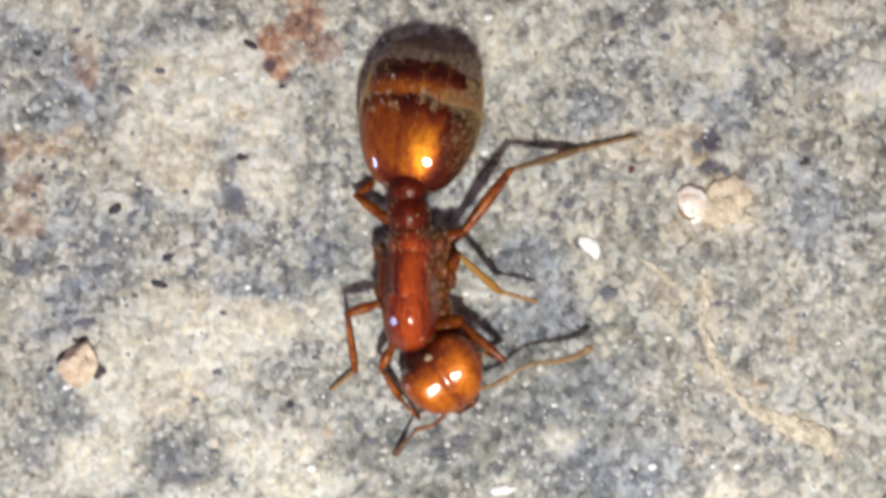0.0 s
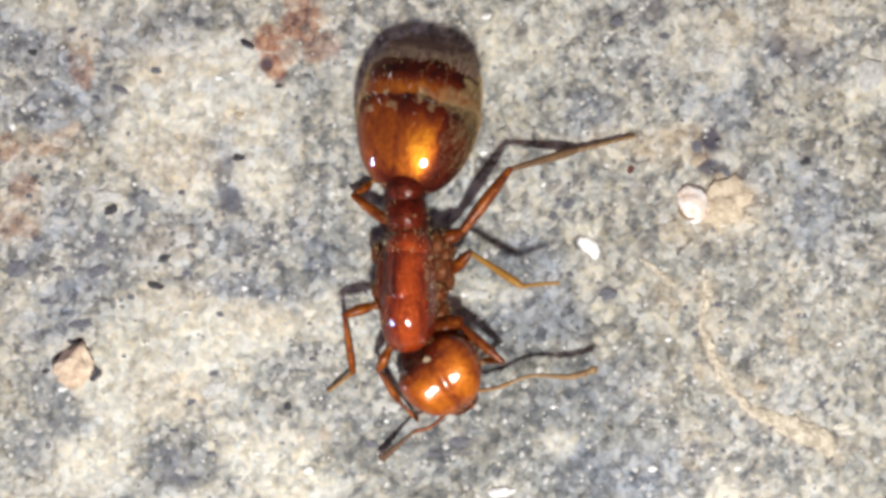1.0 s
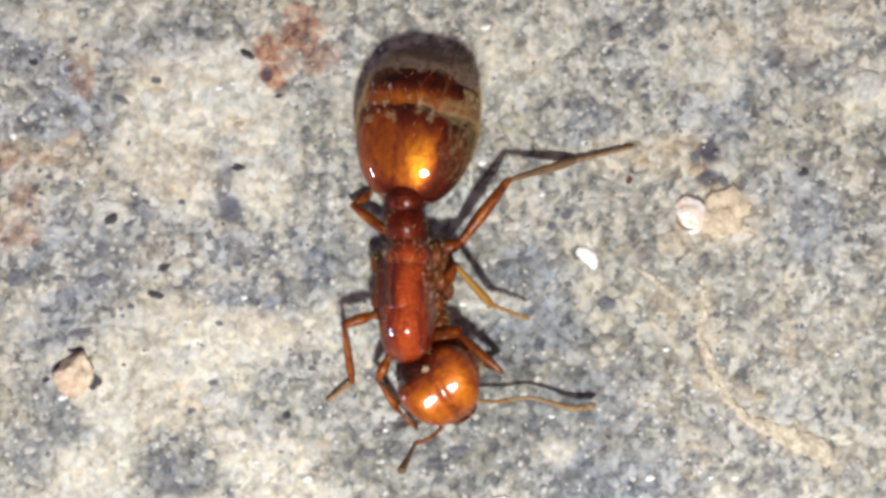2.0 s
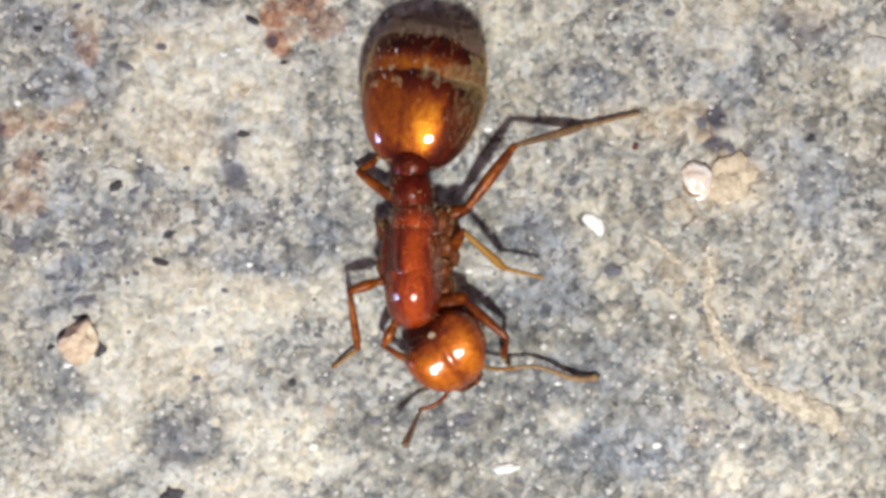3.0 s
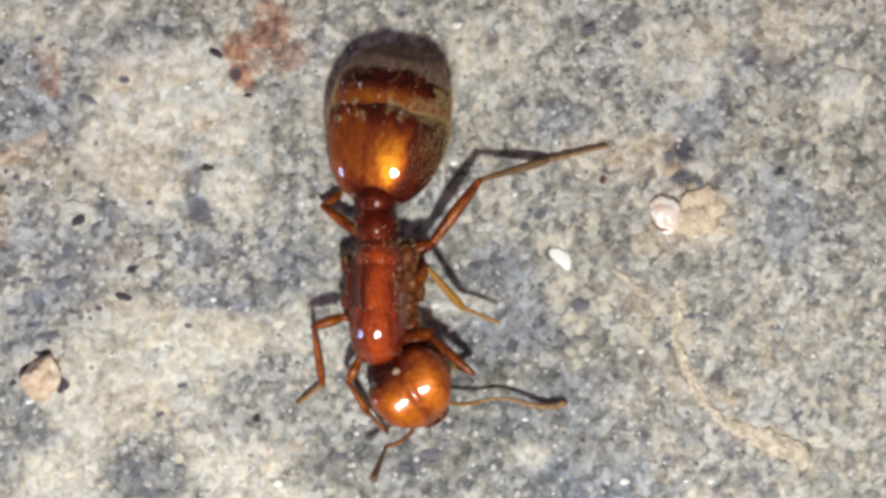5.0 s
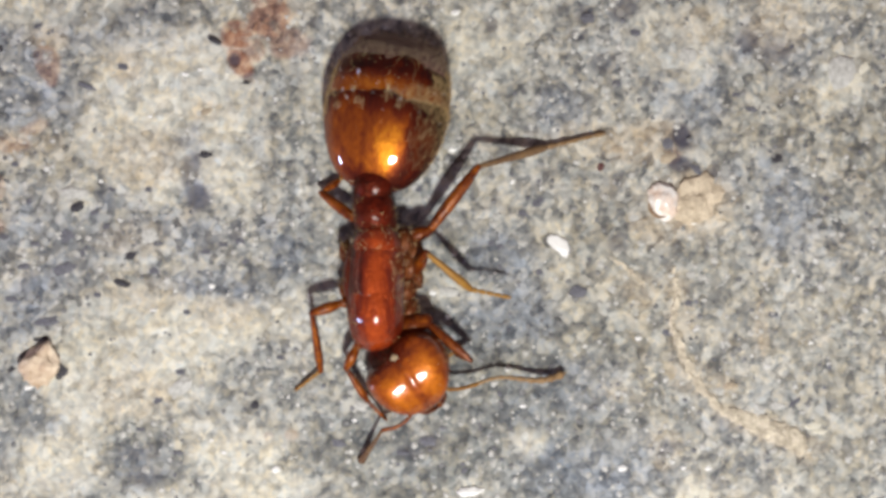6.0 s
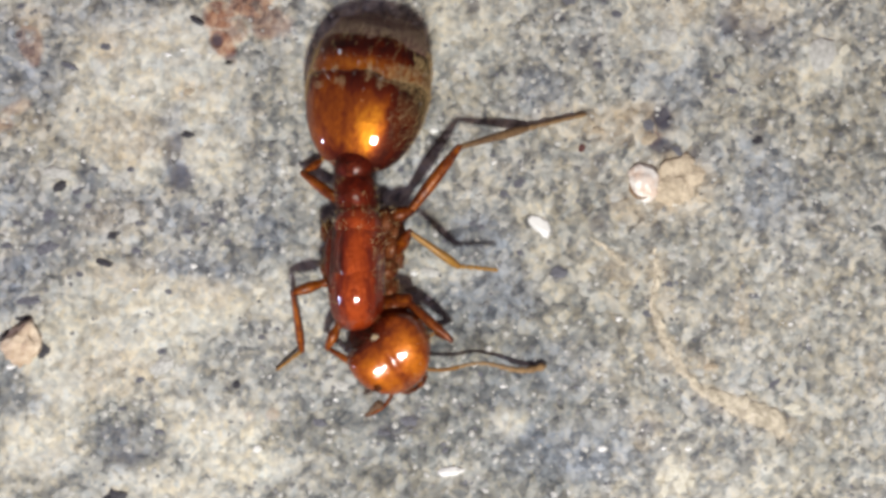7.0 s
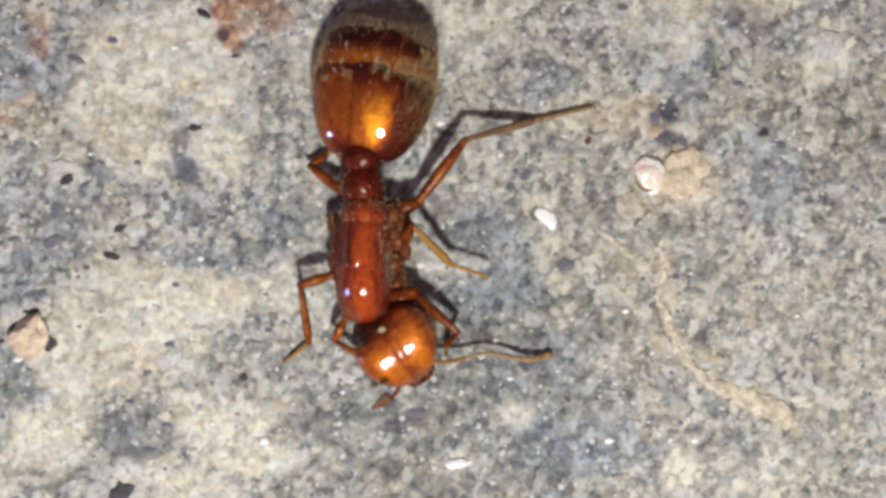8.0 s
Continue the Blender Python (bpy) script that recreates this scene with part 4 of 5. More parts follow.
def build_head():
    """Local space: face along -y, crown up."""
    bm = bmesh.new()
    bmesh.ops.create_icosphere(bm, subdivisions=5, radius=1.0)
    lay = shade_layer(bm)
    for v in bm.verts:
        n = v.co.normalized()
        w = 0.94 * (1 + 0.10 * max(0, n.y)) * (1 - 0.20 * max(0, -n.y) ** 1.5)
        x, y, z = n.x * w, n.y * 0.92, 0.70 * math.copysign(max(0.0, 1 - abs(n.x) ** 5.5 - n.y ** 2) ** 0.5 * min(1.0, abs(n.z) / 0.35) ** 0.5, n.z)
        if n.y > 0:
            y -= 0.30 * bell(n.x, -0.42, 0.50) * n.y          # notch at the back of the head
        z -= 0.032 * max(0, 1 - abs(n.x - 0.02) / 0.15) * max(0, n.z) * bell(n.y, -0.1, 0.75)   # furrow down the brow
        v.co = V((x, y, z if z > 0 else 0.66 * z))
        # dark back and mouth; shade painted into underside, brow furrow and rim
        v[lay] = 0.12 + 0.30 * max(0, -n.z) + 0.45 * bell(n.y, 0.95, 0.45) + 0.22 * bell(n.y, -0.95, 0.2) + 0.25 * bell(n.x, 0.02, 0.16) * max(0, n.z) + 0.2 * bell(abs(n.x), 0.85, 0.2)
    origin, turn = HEAD.translation.copy(), HEAD.to_3x3().to_4x4()
    head = part("head", in_place(bm, HEAD), BRONZE, ant, "glossy amber head turned to one side", origin, turn)

    def on(bm2, name, mat, label, where):
        o = HEAD @ V(where)
        ob = part(name, in_place(bm2, HEAD @ Matrix.Translation(where)), mat, None, label, o, turn)
        ob.parent = head
        ob.location, ob.rotation_euler = V(where) * MM, (0, 0, 0)
        return ob

    for sx in (-1, 1):
        on(lump((0.07, 0.16, 0.14), 40 + sx, 0.02), "eye", EYE, "small black compound eye", (0.80 * sx, -0.02, 0.22))
        jaw = limb([(0, 0, 0, 0.15), (0.06 * sx, -0.20, -0.03, 0.14), (-0.06 * sx, -0.36, -0.06, 0.08), (-0.20 * sx, -0.42, -0.07, 0.03)], 5, 12, lambda f, a: 0.35 + 0.5 * f)
        on(jaw, "mandible", LIMB, "dark-edged mandible", (0.20 * sx, -0.66, -0.34))
        on(lump((0.13, 0.16, 0.09), 50 + sx, 0.05), "socket", RED, "antenna socket", (0.27 * sx, -0.60, 0.30))
    on(lump((0.34, 0.16, 0.16), 55, 0.05), "clypeus", AMBER, "pale face plate", (0, -0.74, 0.02))
    hair_part(head, "bristles", 70, 0.14, 0.006, (0, -0.3, 0.2), 0.9, 31, lambda c, n: n.z > 0)
    return head


head = build_head()


def leg(points, radii, mats, label, hinge=None, shades=(0.3, 0.35, 0.3)):
    """A leg: coxa, then femur, tibia and tarsus as its parts, from five joints in the place."""
    j = [V(p) for p in points]
    q = lambda p, r: (*p, r)
    coxa = limb([q(j[0], radii[0]), q((j[0] + j[1]) / 2, radii[0] * 1.05), q(j[1], radii[0] * 0.7)], 4, 12, lambda f, a: 0.5)
    top = part("leg", coxa, LIMB, ant, label, j[0])
    fem = limb([q(j[1], radii[1] * 0.65), q(j[1].lerp(j[2], 0.35) + V((0, 0, 0.03)), radii[1] * 1.1), q(j[1].lerp(j[2], 0.7) + V((0, 0, 0.03)), radii[1]), q(j[2], radii[1] * 0.6)], 6, 12, lambda f, a: shades[0] + 0.25 * bell(f, 1, 0.1))
    thigh = part("femur", fem, mats[0], top, "", j[1])
    tib = limb([q(j[2], radii[2] * 0.6), q(j[2].lerp(j[3], 0.4), radii[2] * 0.85), q(j[2].lerp(j[3], 0.8), radii[2] * 1.1), q(j[3], radii[2] * 0.75)], 6, 12, lambda f, a: shades[1])
    tibia = part("tibia", tib, mats[1], top, "", j[2])
    beads, n = [], 5
    for k in range(n):
        sag = V((0, 0, 0.03 * math.sin(math.pi * k / n)))
        for f, g in ((0.0, 0.62), (0.55, 1.05 - 0.06 * k)):
            beads.append(q(j[3].lerp(j[4], (k + f) / n) + sag, radii[3] * g))
    beads = limb(beads + [q(j[4], radii[3] * 0.6)], 3, 8, lambda f, a: shades[2])
    tarsus = part("tarsus", beads, mats[2], top, "", j[3])
    hair_part(thigh, "bristles", 26, 0.10, 0.005, (0, 0, 0), 1.0, int(abs(j[0].x) * 50))
    hair_part(tibia, "bristles", 18, 0.08, 0.005, (0, 0, 0), 1.0, int(abs(j[2].x) * 50))
    return top, tibia, tarsus


hind_far = leg([(-0.885, 0.381, 0.62), (-1.005, 0.441, 0.62), (-1.885, 1.115, 0.32), (-1.517, 1.38, 0.15), (-1.048, 1.885, 0.06)], (0.15, 0.11, 0.085, 0.05), (LIMB, LIMB, PALE), "folded amber hind leg tucked beside the gaster")
hind_near = leg([(0.074, 0.16, 0.66), (0.467, 0.283, 0.72), (1.514, 1.648, 0.98), (3.002, 2.105, 0.14), (4.293, 2.421, 0.07)], (0.16, 0.122, 0.092, 0.06), (LIMB, FEELER, FEELER), "long amber hind leg stretched out on the stone", shades=(0.3, 0.75, 0.6))
mid_far = leg([(-1.158, -1.22, 0.6), (-1.425, -1.278, 0.72), (-2.059, -1.483, 0.82), (-1.90, -2.76, 0.2), (-2.46, -3.19, 0.06)], (0.13, 0.11, 0.082, 0.05), (LIMB, LIMB, PALE), "bent amber middle leg standing on the stone")
mid_near = leg([(0.074, -0.728, 0.55), (0.172, -0.616, 0.62), (0.364, -0.182, 1.25), (1.206, -1.034, 0.64), (2.016, -1.303, 0.7)], (0.13, 0.12, 0.088, 0.055), (LIMB, PALE, PALE), "raised thin amber middle leg", shades=(0.5, 0.20, -0.05))
fore_near = leg([(-0.02, -1.78, 0.62), (0.381, -1.66, 0.66), (1.363, -2.505, 0.74), (1.02, -2.35, 0.22), (0.799, -2.508, 0.07)], (0.25, 0.10, 0.075, 0.05), (LIMB, LIMB, PALE), "stout amber fore leg bent beside the head")
fore_far = leg([(-0.973, -2.058, 0.6), (-1.081, -2.199, 0.72), (-1.325, -2.68, 0.66), (-0.90, -3.38, 0.34), (-0.48, -3.84, 0.1)], (0.14, 0.105, 0.08, 0.05), (LIMB, LIMB, LIMB), "curved amber fore leg bent round the head")


def antenna(base, elbow, tip, drop, label, club=0.065, wave=0.0, bow=0.0, thin=0.040, mat=LIMB, tone=0.3, whip_mat=FEELER):
    """Scape to the elbow, then a beaded whip that thickens to a club."""
    b, e, t = V(base), V(elbow), V(tip)
    bend = (e - b).cross(V((0, 0, 1))).normalized() * bow
    stem = limb([(*b, thin), (*(b.lerp(e, 0.33) + bend), thin * 0.9), (*(b.lerp(e, 0.66) + bend), thin * 0.95), (*e, thin * 1.1)], 6, 10, lambda f, a: 0.35)
    top = part("antenna", stem, mat, ant, label, b)
    whip, n = [], 9
    across = (t - e).cross(V((0, 0, 1))).normalized()
    sag = lambda f: V((0, 0, drop * math.sin(math.pi * f))) + across * wave * math.sin(2 * math.pi * f)
    for k in range(n):
        for h, g in ((0.0, 0.72), (0.55, 1.0)):
            f = (k + h) / n
            r = thin + club * max(0, (f - 0.25) / 0.75)
            whip.append((*(e.lerp(t, f) + sag(f)), r * g))
    whip = limb(whip + [(*t, 0.03)], 3, 8, lambda f, a: tone + 0.2 * f)
    return top, part("funiculus", whip, whip_mat, top, "beaded feeler tip", e)


side_feeler = antenna((0.837, -3.14, 0.62), (1.495, -3.188, 0.48), (3.41, -3.41, 0.09), 0.07, "amber feeler reaching out over the stone", 0.052, -0.085, 0.03, 0.044, PALE)
low_feeler = antenna((0.099, -3.658, 0.62), (-0.541, -4.023, 0.58), (-1.30, -4.68, 0.22), 0.03, "amber feeler bent below the jaws", 0.062, 0.0, -0.08, 0.045, LIMB, 0.85)


# ---- grains set in the stone, each its own piece ----
def grain_meshes(material, count, seed, flat, rough=0.35):
    made = []
    for k in range(count):
        bm = lump((1.0, 0.8, flat), seed + k, rough, 0.25, 2)
        for v in bm.verts:
            v.co *= MM
        me = bpy.data.meshes.new("grain")
        bm.to_mesh(me)
        bm.free()
        me.materials.append(material)
        made.append(me)
    return made


GRAINS = []


def grain(kind, x, y, size, slim=1.0, turn=0):
    """A grain set in the stone: k black, b slate, w quartz, p pale, t sandy, c chalky, r dark red."""
    GRAINS.append((kind, x, y, size, slim, turn))


grain("k", -8.975, 4.3, 0.113, 0.9, 0)
grain("k", -7.25, 0.838, 0.175, 0.8, 30)
grain("b", -7.475, 0.2, 0.165, 1.2, 40)
grain("k", -6.075, -0.25, 0.15, 0.7, 25)
grain("b", -7.55, -0.537, 0.247, 0.75, 25)
grain("k", -6.3, -0.825, 0.175, 0.6, -15)
grain("k", -6.175, -0.887, 0.1, 0.9, 0)
grain("k", -4.425, 1.962, 0.138, 0.7, 0)
grain("r", 4.225, 1.7, 0.08, 1.6, -10)
grain("b", 4.975, 4.638, 0.138, 0.8, 0)
grain("b", 3.95, 4.95, 0.151, 1, 0)
grain("b", 4.575, 3.513, 0.11, 1, 0)
grain("k", 8.075, 1.863, 0.125, 0.9, 30)
grain("b", 9.137, 0.988, 0.083, 1, 0)
grain("b", 6.138, -1.3, 0.11, 1, 0)
grain("b", 5.7, -1.95, 0.151, 0.7, 0)
grain("b", 7.513, 2.95, 0.124, 0.8, 0)
grain("b", 8.45, -3.487, 0.165, 0.5, 40)
grain("b", 0.45, -4.325, 0.179, 0.8, 0)
grain("b", -0.113, -4.588, 0.151, 0.5, 0)
grain("b", -1.55, -4.362, 0.165, 0.8, 0)
grain("k", -3.362, -3.513, 0.1, 1.2, 40)
grain("k", -8.7, -2.737, 0.087, 1, 0)
# three black grains drawn as the pebble's shadow, right, top and top-left
grain("k", -7.612, -2.788, 0.188, 1.2, 0)
grain("k", -8.05, -2.075, 0.175, 0.35, 10)
grain("k", -8.4, -2.388, 0.163, 0.35, 40)
grain("k", -6.05, -6.062, 0.275, 1, 10)
grain("b", -7.925, -1.7, 0.303, 0.45, 5)
grain("b", -8.7, -1.2, 0.138, 0.7, 0)
grain("b", -9.363, -0.487, 0.22, 1.2, 30)
grain("b", -5.55, -0.575, 0.124, 1, 0)
grain("b", -6.237, 3.888, 0.124, 0.9, 0)
grain("b", -7.05, 3.475, 0.193, 0.5, -15)
grain("b", -8.113, 4.787, 0.11, 0.6, 20)
grain("b", -3.675, 0.062, 0.11, 0.9, 0)
grain("b", -4.05, -0.013, 0.124, 0.6, 0)
grain("b", -8.175, 0.013, 0.124, 0.7, 0)
grain("b", -8.863, 0.163, 0.096, 1, 0)
grain("b", -4.987, -2.8, 0.11, 0.9, 0)
grain("b", -5.862, -4.062, 0.124, 0.5, 0)
grain("b", -5.05, -4.562, 0.124, 0.6, 0)
grain("b", -5.487, -3.425, 0.11, 0.8, 30)
grain("k", -3.55, 3.538, 0.087, 0.6, 0)
grain("b", 2.825, 0.887, 0.124, 1, 30)
grain("b", 2.513, 0.675, 0.11, 1, 0)
grain("b", 3.7, -1.05, 0.193, 0.8, 0)
grain("b", 2.888, -0.613, 0.096, 1, 0)
grain("b", 1.825, 0.013, 0.083, 1, 0)
grain("b", 2.013, -0.05, 0.083, 1, 0)
grain("b", 0.263, 1.2, 0.124, 0.7, 0)
grain("b", 2.888, 0.95, 0.11, 0.8, 30)
grain("b", 7.2, 3.263, 0.11, 0.7, 0)
grain("b", 8.012, -1.55, 0.124, 0.7, 0)
grain("b", 6.325, 1.637, 0.165, 0.6, -40)
grain("b", 5.7, 2.2, 0.124, 1.4, 0)
grain("b", -6.862, 0.7, 0.124, 0.7, 20)
grain("b", -6.612, 0.388, 0.096, 1, 0)
grain("b", -8.3, 0.95, 0.11, 0.8, 40)
grain("b", -5.675, 1.2, 0.083, 1, 0)
grain("b", -6.487, 1.2, 0.096, 0.7, -20)
grain("b", -5.487, 0.013, 0.11, 0.8, 10)
grain("b", -7.112, -0.175, 0.124, 0.7, 60)
grain("b", -8.425, -0.487, 0.138, 0.7, 15)
grain("b", -6.8, -1.113, 0.096, 0.9, 0)
grain("b", -4.862, -1.488, 0.083, 1, 0)
grain("b", -9.05, 1.137, 0.096, 0.8, 0)
grain("b", -3.55, -0.362, 0.096, 0.8, 30)
grain("b", -4.425, -0.175, 0.11, 0.7, 0)
grain("b", -2.8, -2.487, 0.096, 0.8, 0)
grain("b", -8.613, 1.762, 0.096, 0.8, 0)
grain("w", -2.888, -4.938, 0.1, 1, 0)
grain("w", 1.05, 5.075, 0.113, 0.7, 10)
grain("w", 6.05, -4.912, 0.075, 0.8, 0)
grain("w", 1.36, -5.43, 0.30, 0.45, 5)
grain("c", 6.17, -5.18, 0.12, 1.1, 20)
grain("c", 6.28, -5.40, 0.17, 0.8, -30)
grain("c", 6.48, -5.52, 0.16, 0.9, 70)
grain("c", 6.15, -5.58, 0.13, 0.8, 10)
grain("c", 6.38, -5.74, 0.19, 0.7, -50)
grain("c", 6.62, -5.68, 0.11, 1.0, 30)
grain("c", 6.05, -5.82, 0.14, 0.8, 80)
grain("c", 8.85, -4.0, 0.24, 0.35, 5)
grain("c", 9.0, -4.12, 0.18, 0.4, -5)
grain("c", -4.44, 2.92, 0.22, 0.7, 10)
grain("c", 9.80, 3.62, 0.15, 0.9, 30)
grain("c", 9.66, 3.86, 0.13, 0.8, -20)
grain("c", 9.98, 3.84, 0.16, 0.7, 50)
grain("w", 2.3, 1.363, 0.075, 0.8, 30)
grain("w", 0.975, 2.075, 0.1, 0.9, 0)
grain("w", 5.05, -2.075, 0.075, 0.9, 0)
grain("w", 6.263, 0.463, 0.087, 0.7, 0)
grain("w", -6.737, 1.387, 0.062, 0.8, 0)
grain("w", -5.575, -1.438, 0.087, 0.5, 0)
grain("w", -5.638, 2.8, 0.062, 0.8, 0)
grain("w", -9.05, -0.775, 0.062, 0.8, 0)
grain("w", -9.425, 2.663, 0.075, 1.3, 0)
grain("w", -4.862, 3.725, 0.087, 0.8, 0)
grain("w", -4.025, -4.562, 0.062, 0.8, 0)
grain("w", -4.3, -4.3, 0.05, 1, 0)
grain("w", 0.55, -1.075, 0.087, 0.9, 0)
grain("w", 2.513, -3.55, 0.087, 0.7, 0)
grain("w", 6.575, -4.925, 0.087, 0.8, 0)
grain("w", 8.825, -2.175, 0.062, 0.8, 0)
grain("w", -4.55, 3.825, 0.062, 0.8, 0)
grain("w", -8.325, -3.138, 0.113, 0.7, 10)
grain("w", -4.3, -0.925, 0.075, 1, 0)
grain("w", 4.7, -4.925, 0.113, 0.8, 0)
grain("w", -1.175, -3.862, 0.062, 0.8, 0)
grain("p", 0.887, -1.05, 0.22, 0.6, -10)
grain("p", 4.2, 4.45, 0.1, 1, 0)
grain("p", 4.7, 4.075, 0.15, 0.7, 0)
grain("p", 6.138, 4.138, 0.175, 1.3, 20)
grain("p", 9.512, 3.763, 0.325, 1.3, 10)
grain("p", 4.45, -0.988, 0.113, 1, 0)
grain("p", 7.7, -3.675, 0.15, 0.8, 20)
grain("p", 8.075, -3.55, 0.138, 0.8, 0)
grain("p", 9.075, -0.988, 0.087, 0.8, 0)
grain("p", 6.825, -3.237, 0.125, 0.8, 0)
grain("p", 6.2, -0.675, 0.113, 0.8, 0)
grain("p", 6.45, -0.738, 0.1, 0.8, 0)
grain("p", -9.05, -4.3, 0.125, 0.8, 0)
grain("p", -8.863, -4.05, 0.1, 0.7, 0)
grain("p", -4.987, -3.112, 0.325, 0.6, 30)
grain("p", -7.3, 1.137, 0.275, 0.6, 0)
grain("p", -5.675, 0.2, 0.175, 1.2, 0)
grain("p", 2.513, 0.013, 0.113, 0.8, 0)
grain("p", -1.8, -0.8, 0.125, 0.8, 0)
grain("p", 1.45, -1.425, 0.087, 0.8, 0)
grain("p", 4.95, 0.575, 0.113, 0.8, 0)
grain("p", -1.05, -3.55, 0.175, 0.8, 0)
grain("p", 1.2, -0.113, 0.1, 0.8, 0)
grain("t", 6.388, 1.262, 0.175, 0.8, 0)
grain("t", 5.7, 1.887, 0.2, 0.7, 20)
grain("t", 4.575, 2.075, 0.15, 0.7, 0)
grain("t", -4.425, 2.913, 0.15, 0.8, 20)
grain("t", 7.075, -3.112, 0.175, 0.6, 0)
MESHES = {"k": grain_meshes(BLACK, 4, 60, 0.28, 0.6), "b": grain_meshes(BLUE, 4, 70, 0.22, 0.6), "w": grain_meshes(QUARTZ, 4, 80, 0.5), "p": grain_meshes(CLEAR, 4, 90, 0.2, 0.6), "t": grain_meshes(CRUST, 3, 100, 0.4), "r": grain_meshes(RED_SPECK, 1, 110, 0.3), "c": grain_meshes(CHALK, 4, 120, 0.10, 0.7)}
GX, GY = np.array([g[1] for g in GRAINS]), np.array([g[2] for g in GRAINS])
SWELL = 0.03 * stains(GX, GY, CREAM, 0.55, 70, 0.4) * (1 + cloud(GX, GY, 2.5, 2, 110)) + 0.025 * stains(GX, GY, RUST, 0.6, 85, 0.14)
for i, (kind, x, y, size, slim, turn) in enumerate(GRAINS):
    shapes = MESHES[kind]
    g = new("grain", shapes[i % len(shapes)])
    g.parent = ground
    g.location = V((x, y, height(x, y) + float(SWELL[i]) + 0.03 * size)) * MM
    g.rotation_euler = (0, 0, radians(turn))
    g.scale = (size, size * slim, size * 0.6)


def build_grit():
    """The countless small crystals that roughen the stone: one joined mesh."""
    rnd = random.Random(12)
    for name, material, count, small, large in (("pale_grit", CLEAR, 1900, 0.04, 0.11), ("dark_grit", GREY, 1300, 0.04, 0.10), ("slate_grit", BLUE, 420, 0.03, 0.085), ("bright_grit", QUARTZ, 80, 0.025, 0.045)):
        verts, faces = [], []
        xs = np.array([rnd.uniform(-11, 12) for _ in range(count)])
        ys = np.array([rnd.uniform(-7.4, 6.6) for _ in range(count)])
        hs = relief(xs, ys)
        # the rust is bare of grit, and the cream crust nearly free of dark grains
        bare = stains(xs, ys, RUST, 0.6, 85, 0.14) + (0.75 * stains(xs, ys, CREAM, 0.55, 70, 0.4) if name in ("dark_grit", "slate_grit") else 0)
        keep = np.array([rnd.random() for _ in range(count)]) > bare
        xs, ys, hs = xs[keep], ys[keep], hs[keep]
        for x, y, h in zip(xs, ys, hs):
            s, a = rnd.uniform(small, large), rnd.uniform(0, 6.28)
            first = len(verts)
            for k in range(6):
                b = a + k * math.pi / 3
                r = s * rnd.uniform(0.65, 1.15)
                verts.append(((x + r * math.cos(b)) * MM, (y + r * math.sin(b)) * MM, (h - 0.02) * MM))
            for k in range(3):
                b = a + k * 2.1
                r = s * rnd.uniform(0.3, 0.7)
                verts.append(((x + r * math.cos(b)) * MM, (y + r * math.sin(b)) * MM, (h + s * rnd.uniform(0.12, 0.35)) * MM))
            t = first + 6
            faces += [(t, t + 1, t + 2)]
            for k in range(3):
                p, q, r2 = first + 2 * k, first + (2 * k + 1) % 6, first + (2 * k + 2) % 6
                faces += [(p, q, t + k), (q, r2, t + (k + 1) % 3), (q, t + (k + 1) % 3, t + k)]
        me = bpy.data.meshes.new(name)
        me.from_pydata(verts, [], faces)
        me.materials.append(material)
        ob = new(name, me)
        ob.parent = ground
        tagged(ob, "fine mineral grains in the stone", kind="stuff")


build_grit()


# ---- what moves: feelers and twitching legs ----
def local(ob, swing=0, lift=0, roll=0, axis=0):
    """Pose of a limb in its thing's space: swing to its left, lift its end; axis: the heading of the limb, degrees."""
    at = Matrix.Translation(REST[ob.name])
    a = radians(axis)
    raise_ = Matrix.Rotation(radians(-lift), 4, Vector((-math.sin(a), math.cos(a), 0)))
    return at @ Matrix.Rotation(radians(swing), 4, "Z") @ raise_


REST = {}


def swings(ob, axis, rows):
    """rows: seconds, swing, lift."""
    REST[ob.name] = ob.location.copy()
    walk(ob, [(t, local(ob, s, l, 0, axis)) for t, s, l in rows])


def shank(shin, foot, axis, rows):
    """Turns what lies beyond the knee, tibia and tarsus together. rows: seconds, swing, lift."""
    reach = foot.location - shin.location
    REST[shin.name] = shin.location.copy()
    walk(shin, [(t, local(shin, s, l, 0, axis)) for t, s, l in rows])
    walk(foot, [(t, local(shin, s, l, 0, axis) @ Matrix.Translation(reach)) for t, s, l in rows])


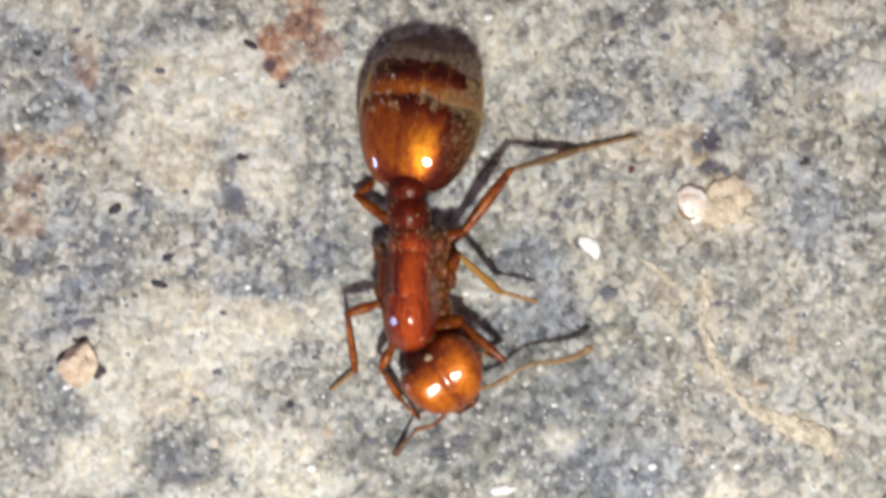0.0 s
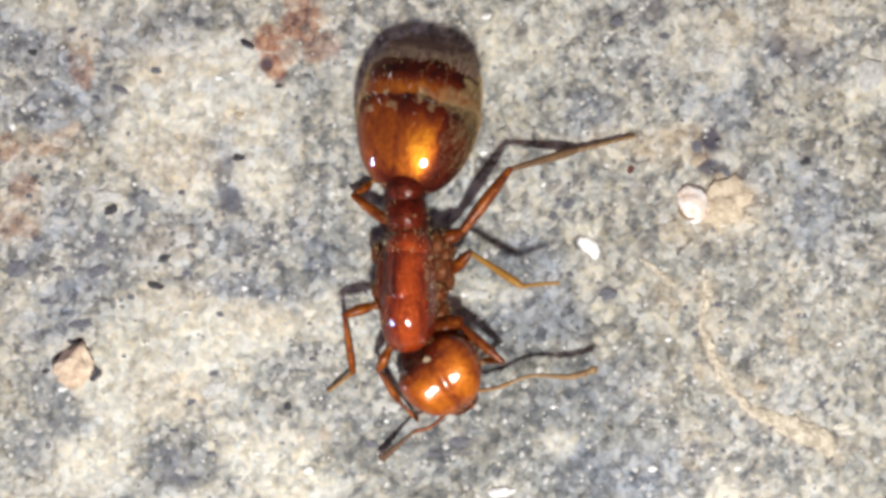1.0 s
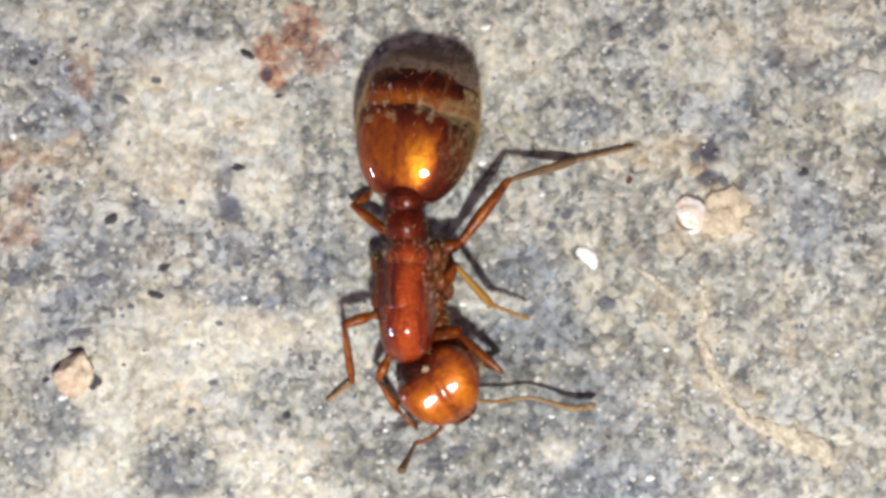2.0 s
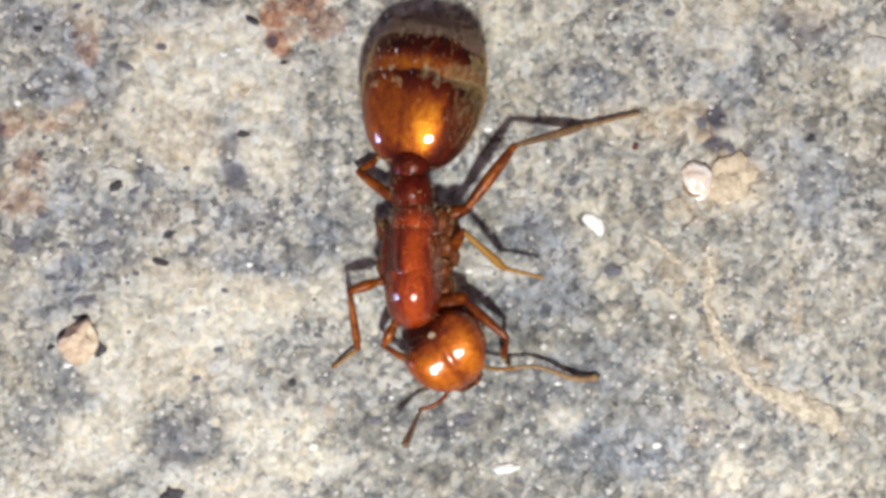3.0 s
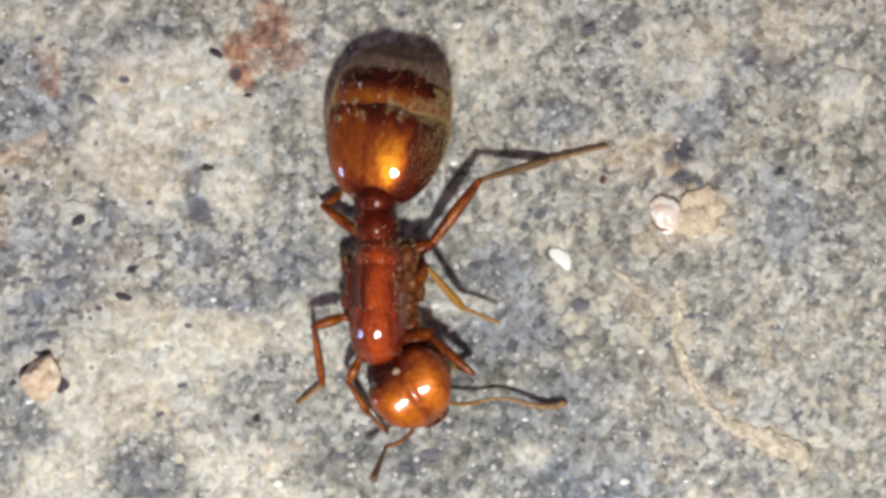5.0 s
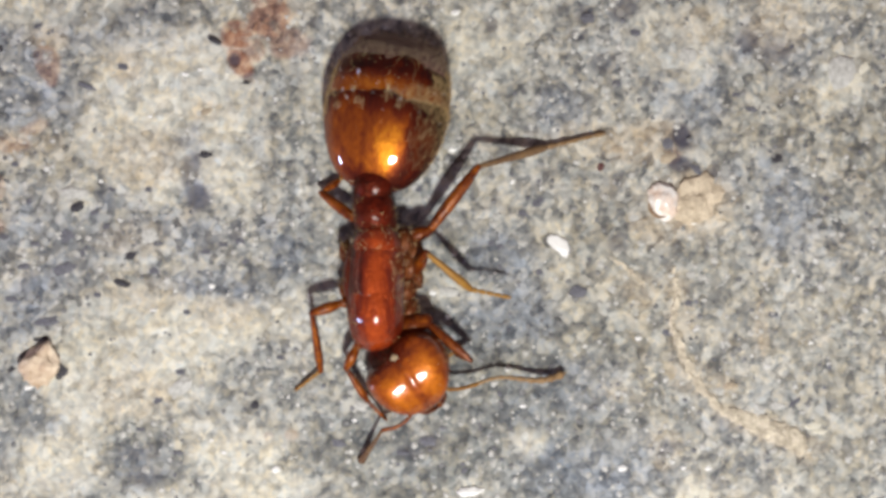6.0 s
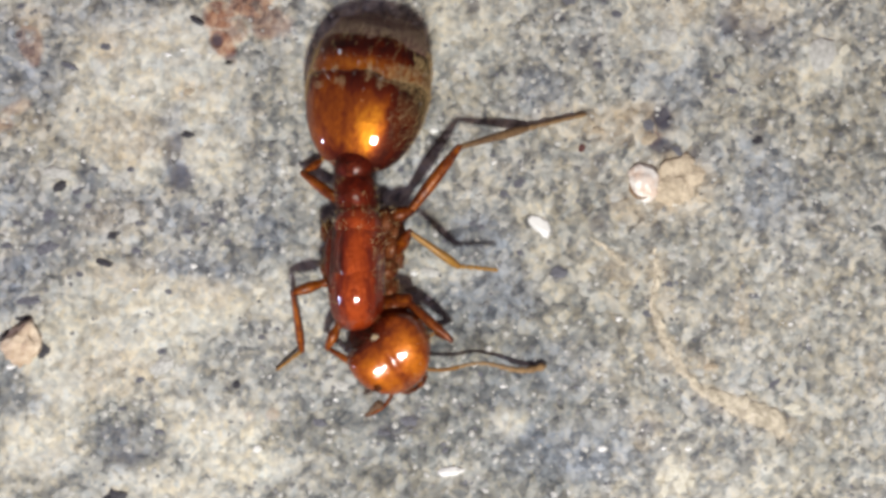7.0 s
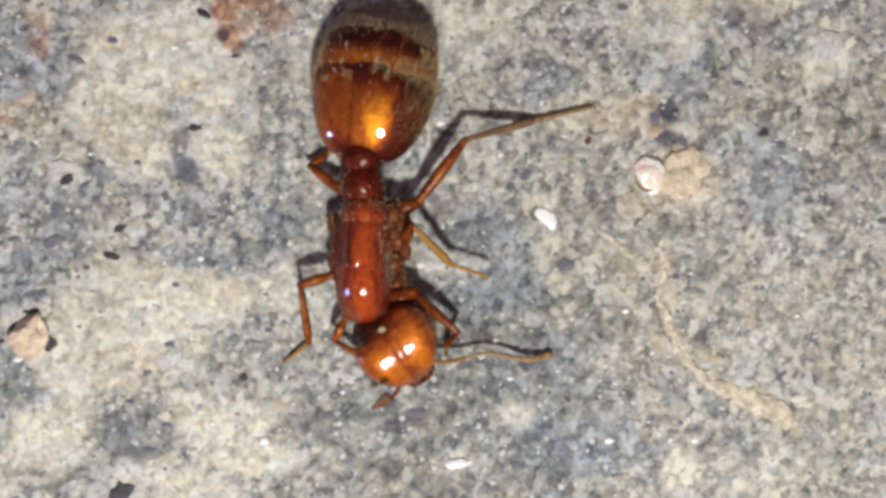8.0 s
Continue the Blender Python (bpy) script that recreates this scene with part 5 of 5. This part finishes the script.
def motions():
    swings(side_feeler[0], -5, [
        (0.0, 27, 15), (0.1, 25, 15), (0.2, 20, 14), (0.3, 11, 12), (0.4, 16, 14), (0.5, 27, 15), (0.6, 34, 16), (0.7, 28, 15), (0.8, 17, 14),
        (0.9, 15, 14), (1.0, 17, 15), (1.2, 15, 15), (1.7, 10, 10), (2.3, -1, 2), (2.4, 0, 0.5), (2.9, 0, 0), (3.5, 4, 0), (4.7, 5, 0), (5.8, 5, 0), (5.9, 8, 1), (6.0, 13, 2), (6.1, 9, 1),
        (6.3, 6, 1), (6.4, 8, 2), (6.5, 6, 1), (7.0, 7, 1), (7.3, 8, 2), (7.5, 10, 2), (7.8, 9, 1), (8.0, 9, 1)])
    fold = [
        (0.0, 0.35), (0.05, 0.55), (0.1, 0.8), (0.3, 0.9), (0.4, 0.7), (0.45, 0.5), (0.5, 0.3), (0.6, 0.05), (0.7, 0.35), (0.8, 0.25), (0.9, 0.3), (1.0, 0.0), (1.2, 0.0),
        (1.6, 0.4), (1.8, 0.55), (2.0, 0.7), (2.3, 0.5), (2.4, 0.65), (2.45, 0.47), (2.5, 0.3), (2.6, 0.5), (2.65, 0.65), (2.7, 0.8), (2.8, 0.6), (2.9, 0.35), (2.95, 0.5), (3.0, 0.65), (3.3, 0.7), (3.4, 0.9),
        (3.8, 0.9), (4.0, 0.7), (4.2, 0.7), (4.5, 0.9), (4.9, 0.75), (5.2, 0.6), (5.5, 0.75), (5.8, 0.9), (5.85, 0.7), (5.9, 0.5), (6.0, 0.2), (6.1, 0.6), (6.15, 0.75), (6.2, 0.9), (6.4, 0.7), (6.5, 0.05),
        (6.6, 0.6), (6.8, 0.7), (7.0, 0.9), (7.05, 0.75), (7.1, 0.6), (7.2, 0.05), (7.3, 0.6), (7.35, 0.75), (7.4, 0.9), (7.433, 0.65), (7.467, 0.4), (7.5, 0.1), (7.6, 0.6), (7.8, 0.8), (8.0, 0.9)]
    swings(low_feeler[1], 218, [(t, 10 * min(1, f / 0.3) + (8 if t > 2 else 0), -60 * f if f < 0.35 else -21 + 256 * (f - 0.35)) for t, f in fold])
    swings(low_feeler[0], 212, [(t, 10 * max(0, (f - 0.5) / 0.4), 14 * max(0, (f - 0.5) / 0.4)) for t, f in fold])
    # seconds, hip lift, then swing and lift of what lies beyond the knee
    kick = [
        (0.0, 0, 3, 2), (0.5, 0, -2, 0), (0.8, 0, 0, 0), (0.9, 0, 2, 2), (1.0, -30, 6, 54), (1.1, -34, 12, 58), (1.2, -32, 26, 34), (1.4, -10, 14, 12), (1.8, 0, 0, 0), (2.3, 0, -4, 0), (2.5, 0, 0, 0), (2.9, 0, 1, 0),
        (3.0, -2, 4, 4), (3.1, -18, 8, 36), (3.2, -32, 8, 54), (3.3, -30, 4, 50), (3.4, -10, 5, 20), (3.6, 0, 2, 0), (4.2, 0, 0, 0), (4.7, 0, -4, 0), (5.8, 0, -2, 0), (6.0, -3, 6, 8), (6.1, -4, 9, 12), (6.4, -4, 7, 10),
        (6.8, -6, 10, 14), (7.0, -8, 11, 16), (7.1, -14, 10, 30), (7.2, -32, 14, 58), (7.3, -54, 2, 72), (7.4, -64, -4, 74), (7.5, -32, -2, 44), (7.6, -4, 2, 4), (7.8, 0, 0, 0), (8.0, 0, 0, 0)]
    hip, shin, foot = mid_near
    REST[hip.name] = hip.location.copy()
    walk(hip, [(t, local(hip, 0, a, 0, 10)) for t, a, s, l in kick])
    shank(shin, foot, -38, [(t, s, l) for t, a, s, l in kick])
    shank(mid_far[1], mid_far[2], -83, [(0.0, 0, 0), (7.4, 0, 0), (7.5, -22, 52), (7.6, 2, 0), (7.7, 0, 0), (8.0, 0, 0)])
    shank(fore_far[1], fore_far[2], -61, [(0.0, 0, 0), (1.2, 0, 0), (2.3, 2, 0), (2.4, 14, -3), (2.5, 26, -6), (3.1, 26, -6), (3.3, 12, -3), (3.5, 0, 0), (4.7, 0, 0), (5.8, 0, 0), (6.0, 0, 0), (6.2, 14, -3), (6.3, 26, -6), (8.0, 26, -6)])
    shank(fore_near[1], fore_near[2], 235, [(0.0, 0, 0), (0.8, 0, 0), (1.0, 18, 4), (1.2, 8, 2), (1.6, 0, 0), (2.8, 0, 0), (2.9, 50, 12), (3.0, 85, 18), (3.1, 30, 5), (3.2, 0, 0), (7.7, 0, 0), (7.9, 25, 6), (8.0, 58, 12)])


motions()
